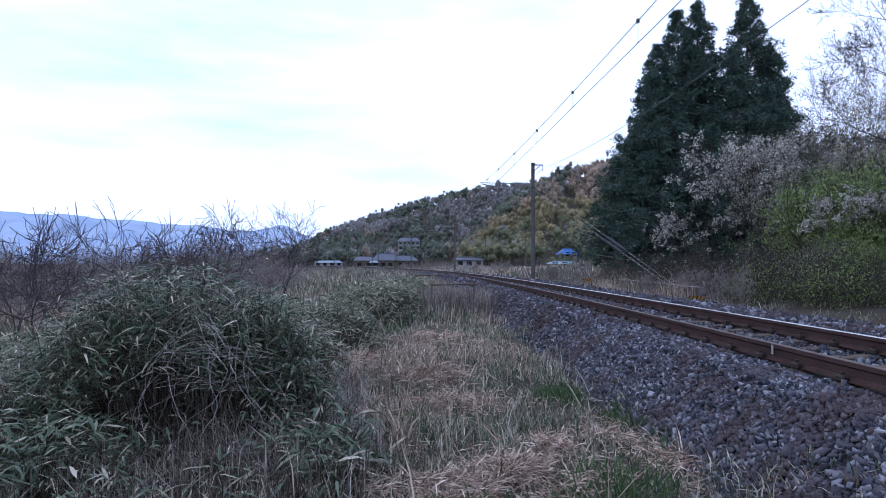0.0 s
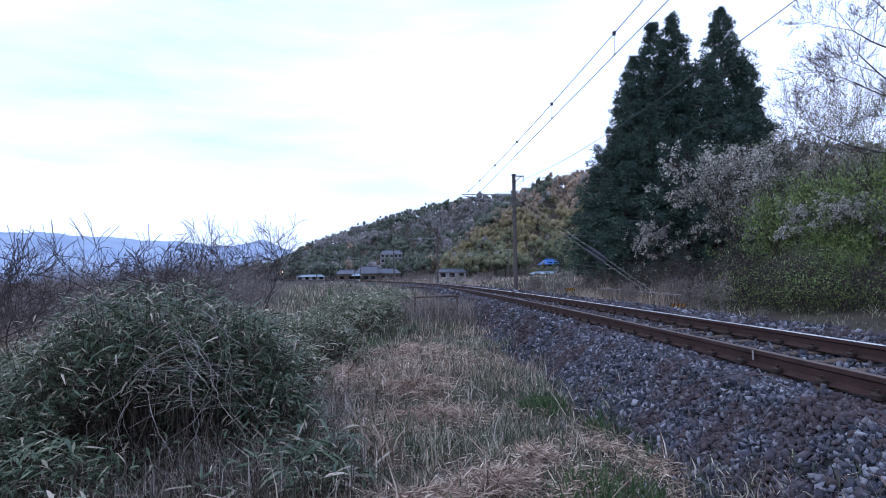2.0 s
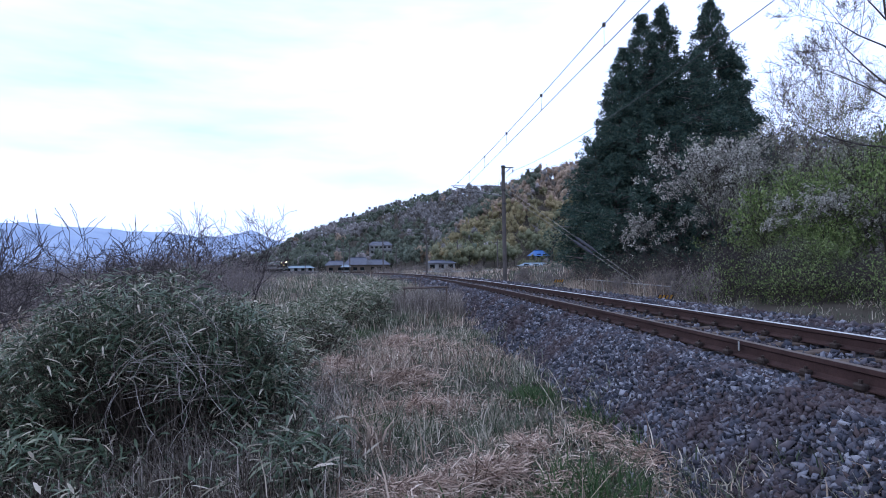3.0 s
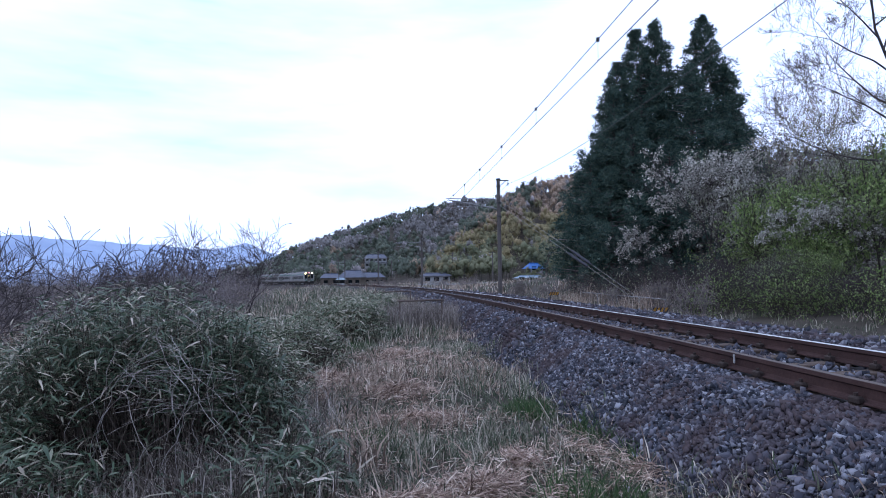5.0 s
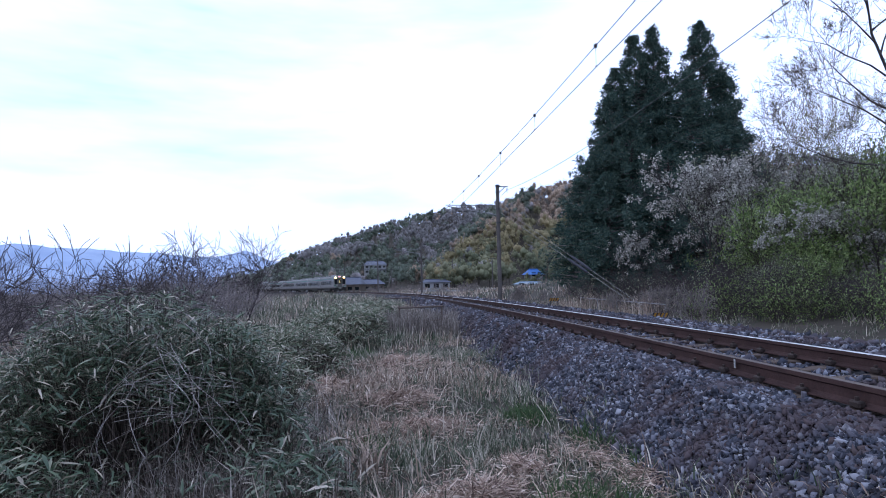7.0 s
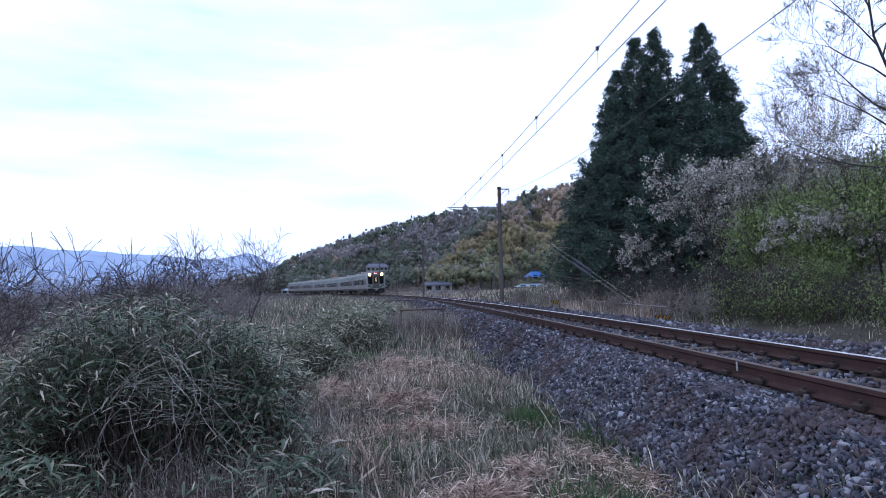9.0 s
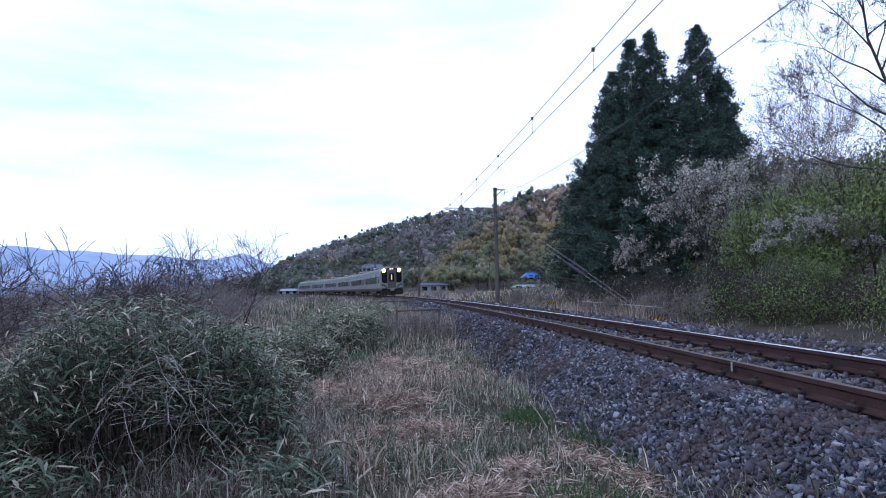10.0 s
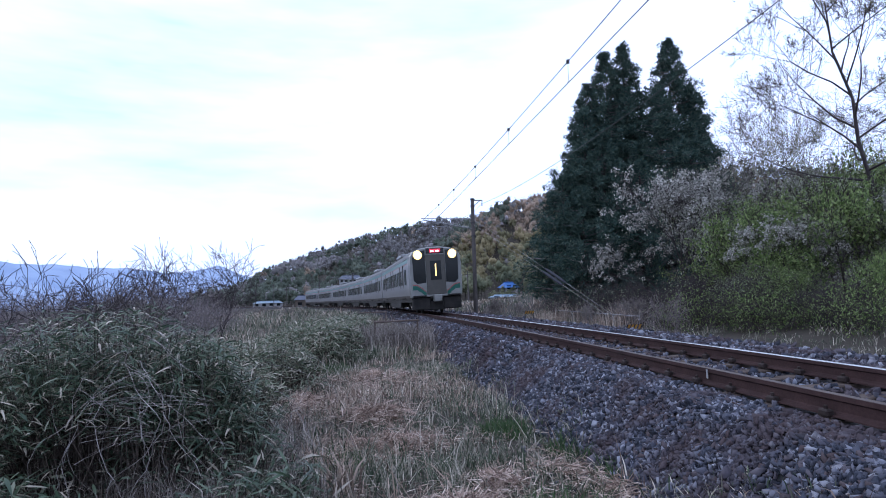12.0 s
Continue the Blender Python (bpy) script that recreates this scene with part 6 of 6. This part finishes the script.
def build_stones():
    rng = np.random.default_rng(31)
    v0, f0 = rock()
    packs = []

    def lay(n, s0, s1, u0, u1, size, sink=0.25):
        s = rng.uniform(s0, s1, n)
        u = rng.uniform(u0, u1, n)
        stray = (u0 < -1.5) * 0.25 * np.abs(rng.normal(size=n)) * (rng.uniform(0, 1, n) < 0.06)
        u = u - stray
        a = s / RADIUS
        x, y = CX + (RADIUS + u) * np.cos(a), (RADIUS + u) * np.sin(a)
        r = size * rng.uniform(0.55, 1.25, n) * np.where(rng.uniform(0, 1, n) < 0.06, 1.4, 1.0)
        z = np.maximum(np.interp(u, BED_U, BED_Z) + rail_z(u), ground_z(x, y)) + r * rng.uniform(-sink, 1.1, n)
        flat = np.stack([rng.uniform(0.9, 1.5, n), rng.uniform(0.65, 1.15, n), rng.uniform(0.32, 0.7, n)], 1)
        shape = (v0[None] + rng.uniform(-0.62, 0.62, (n, 8, 3))) * flat[:, None] * r[:, None, None]
        p = np.einsum("nij,nkj->nki", turns(rng, n), shape) + np.column_stack([x, y, z])[:, None]
        packs.append((p.reshape(-1, 3), [(f0[None] + 8 * np.arange(n)[:, None, None]).reshape(-1, 4)], []))

    lay(30000, 1.5, 11, -2.0, -0.70, 0.021)
    lay(9000, 11, 30, -2.1, -0.70, 0.029)
    lay(3500, -9, 1.5, -2.05, -0.70, 0.026)
    lay(1500, -9, 1.5, -0.47, 0.47, 0.028, 0.6)
    lay(1200, -9, 2, 0.66, 3.1, 0.034)
    lay(4000, 30, 75, -2.1, -0.66, 0.06)
    lay(5500, 1.5, 20, -0.47, 0.47, 0.028, 0.6)
    lay(2500, 20, 50, -0.47, 0.47, 0.036, 0.6)
    lay(22000, 2, 24, 0.66, 4.6, 0.032)
    lay(3500, 24, 40, 0.66, 3.3, 0.042)
    lay(3000, 30, 75, 0.66, 3.0, 0.06)
    bank = part("loose_ballast", join_np("loose_ballast", packs, M_STONES), None, ballast_bed, "grey, bluish and rust-brown crushed stones")
    tagged(bank, kind="stuff")
    shapes = []
    for k in range(10):
        v = (v0 + rng.uniform(-0.5, 0.5, (8, 3))) * rng.uniform(0.5, 1.2, (1, 3))
        shapes.append(mesh_np("ballast_stone", v, [f0], M_STONE))
    for i in range(300):
        s, u = rng.uniform(2.6, 5.2), rng.uniform(-2.0, -0.8)
        p = arc(s, u)
        r = 0.021 * rng.uniform(0.7, 1.4)
        z = float(np.interp(u, BED_U, BED_Z)) + rail_z(u) + r * rng.uniform(0.5, 0.9)
        part("ballast_stone", shapes[i % 10], None, ballast_bed, m=pose(p.x, p.y, z, *rng.uniform(0, 360, 3)) @ Matrix.Diagonal((r, r, r, 1)))


build_stones()


# ---- what moves: the train comes along the line at a steady speed ----
def motions():
    times = [0.5 * k for k in range(25)]
    for k, car in enumerate(train):
        rows = []
        for t in times:
            s = 33.7 + 22.0 * (12.0 - t) + 0.3 + CAR_HALF + CAR_PITCH * k
            rows.append((t, arc_pose(s, 0, rail_z(0), CANT)))
        walk(car, rows)


motions()
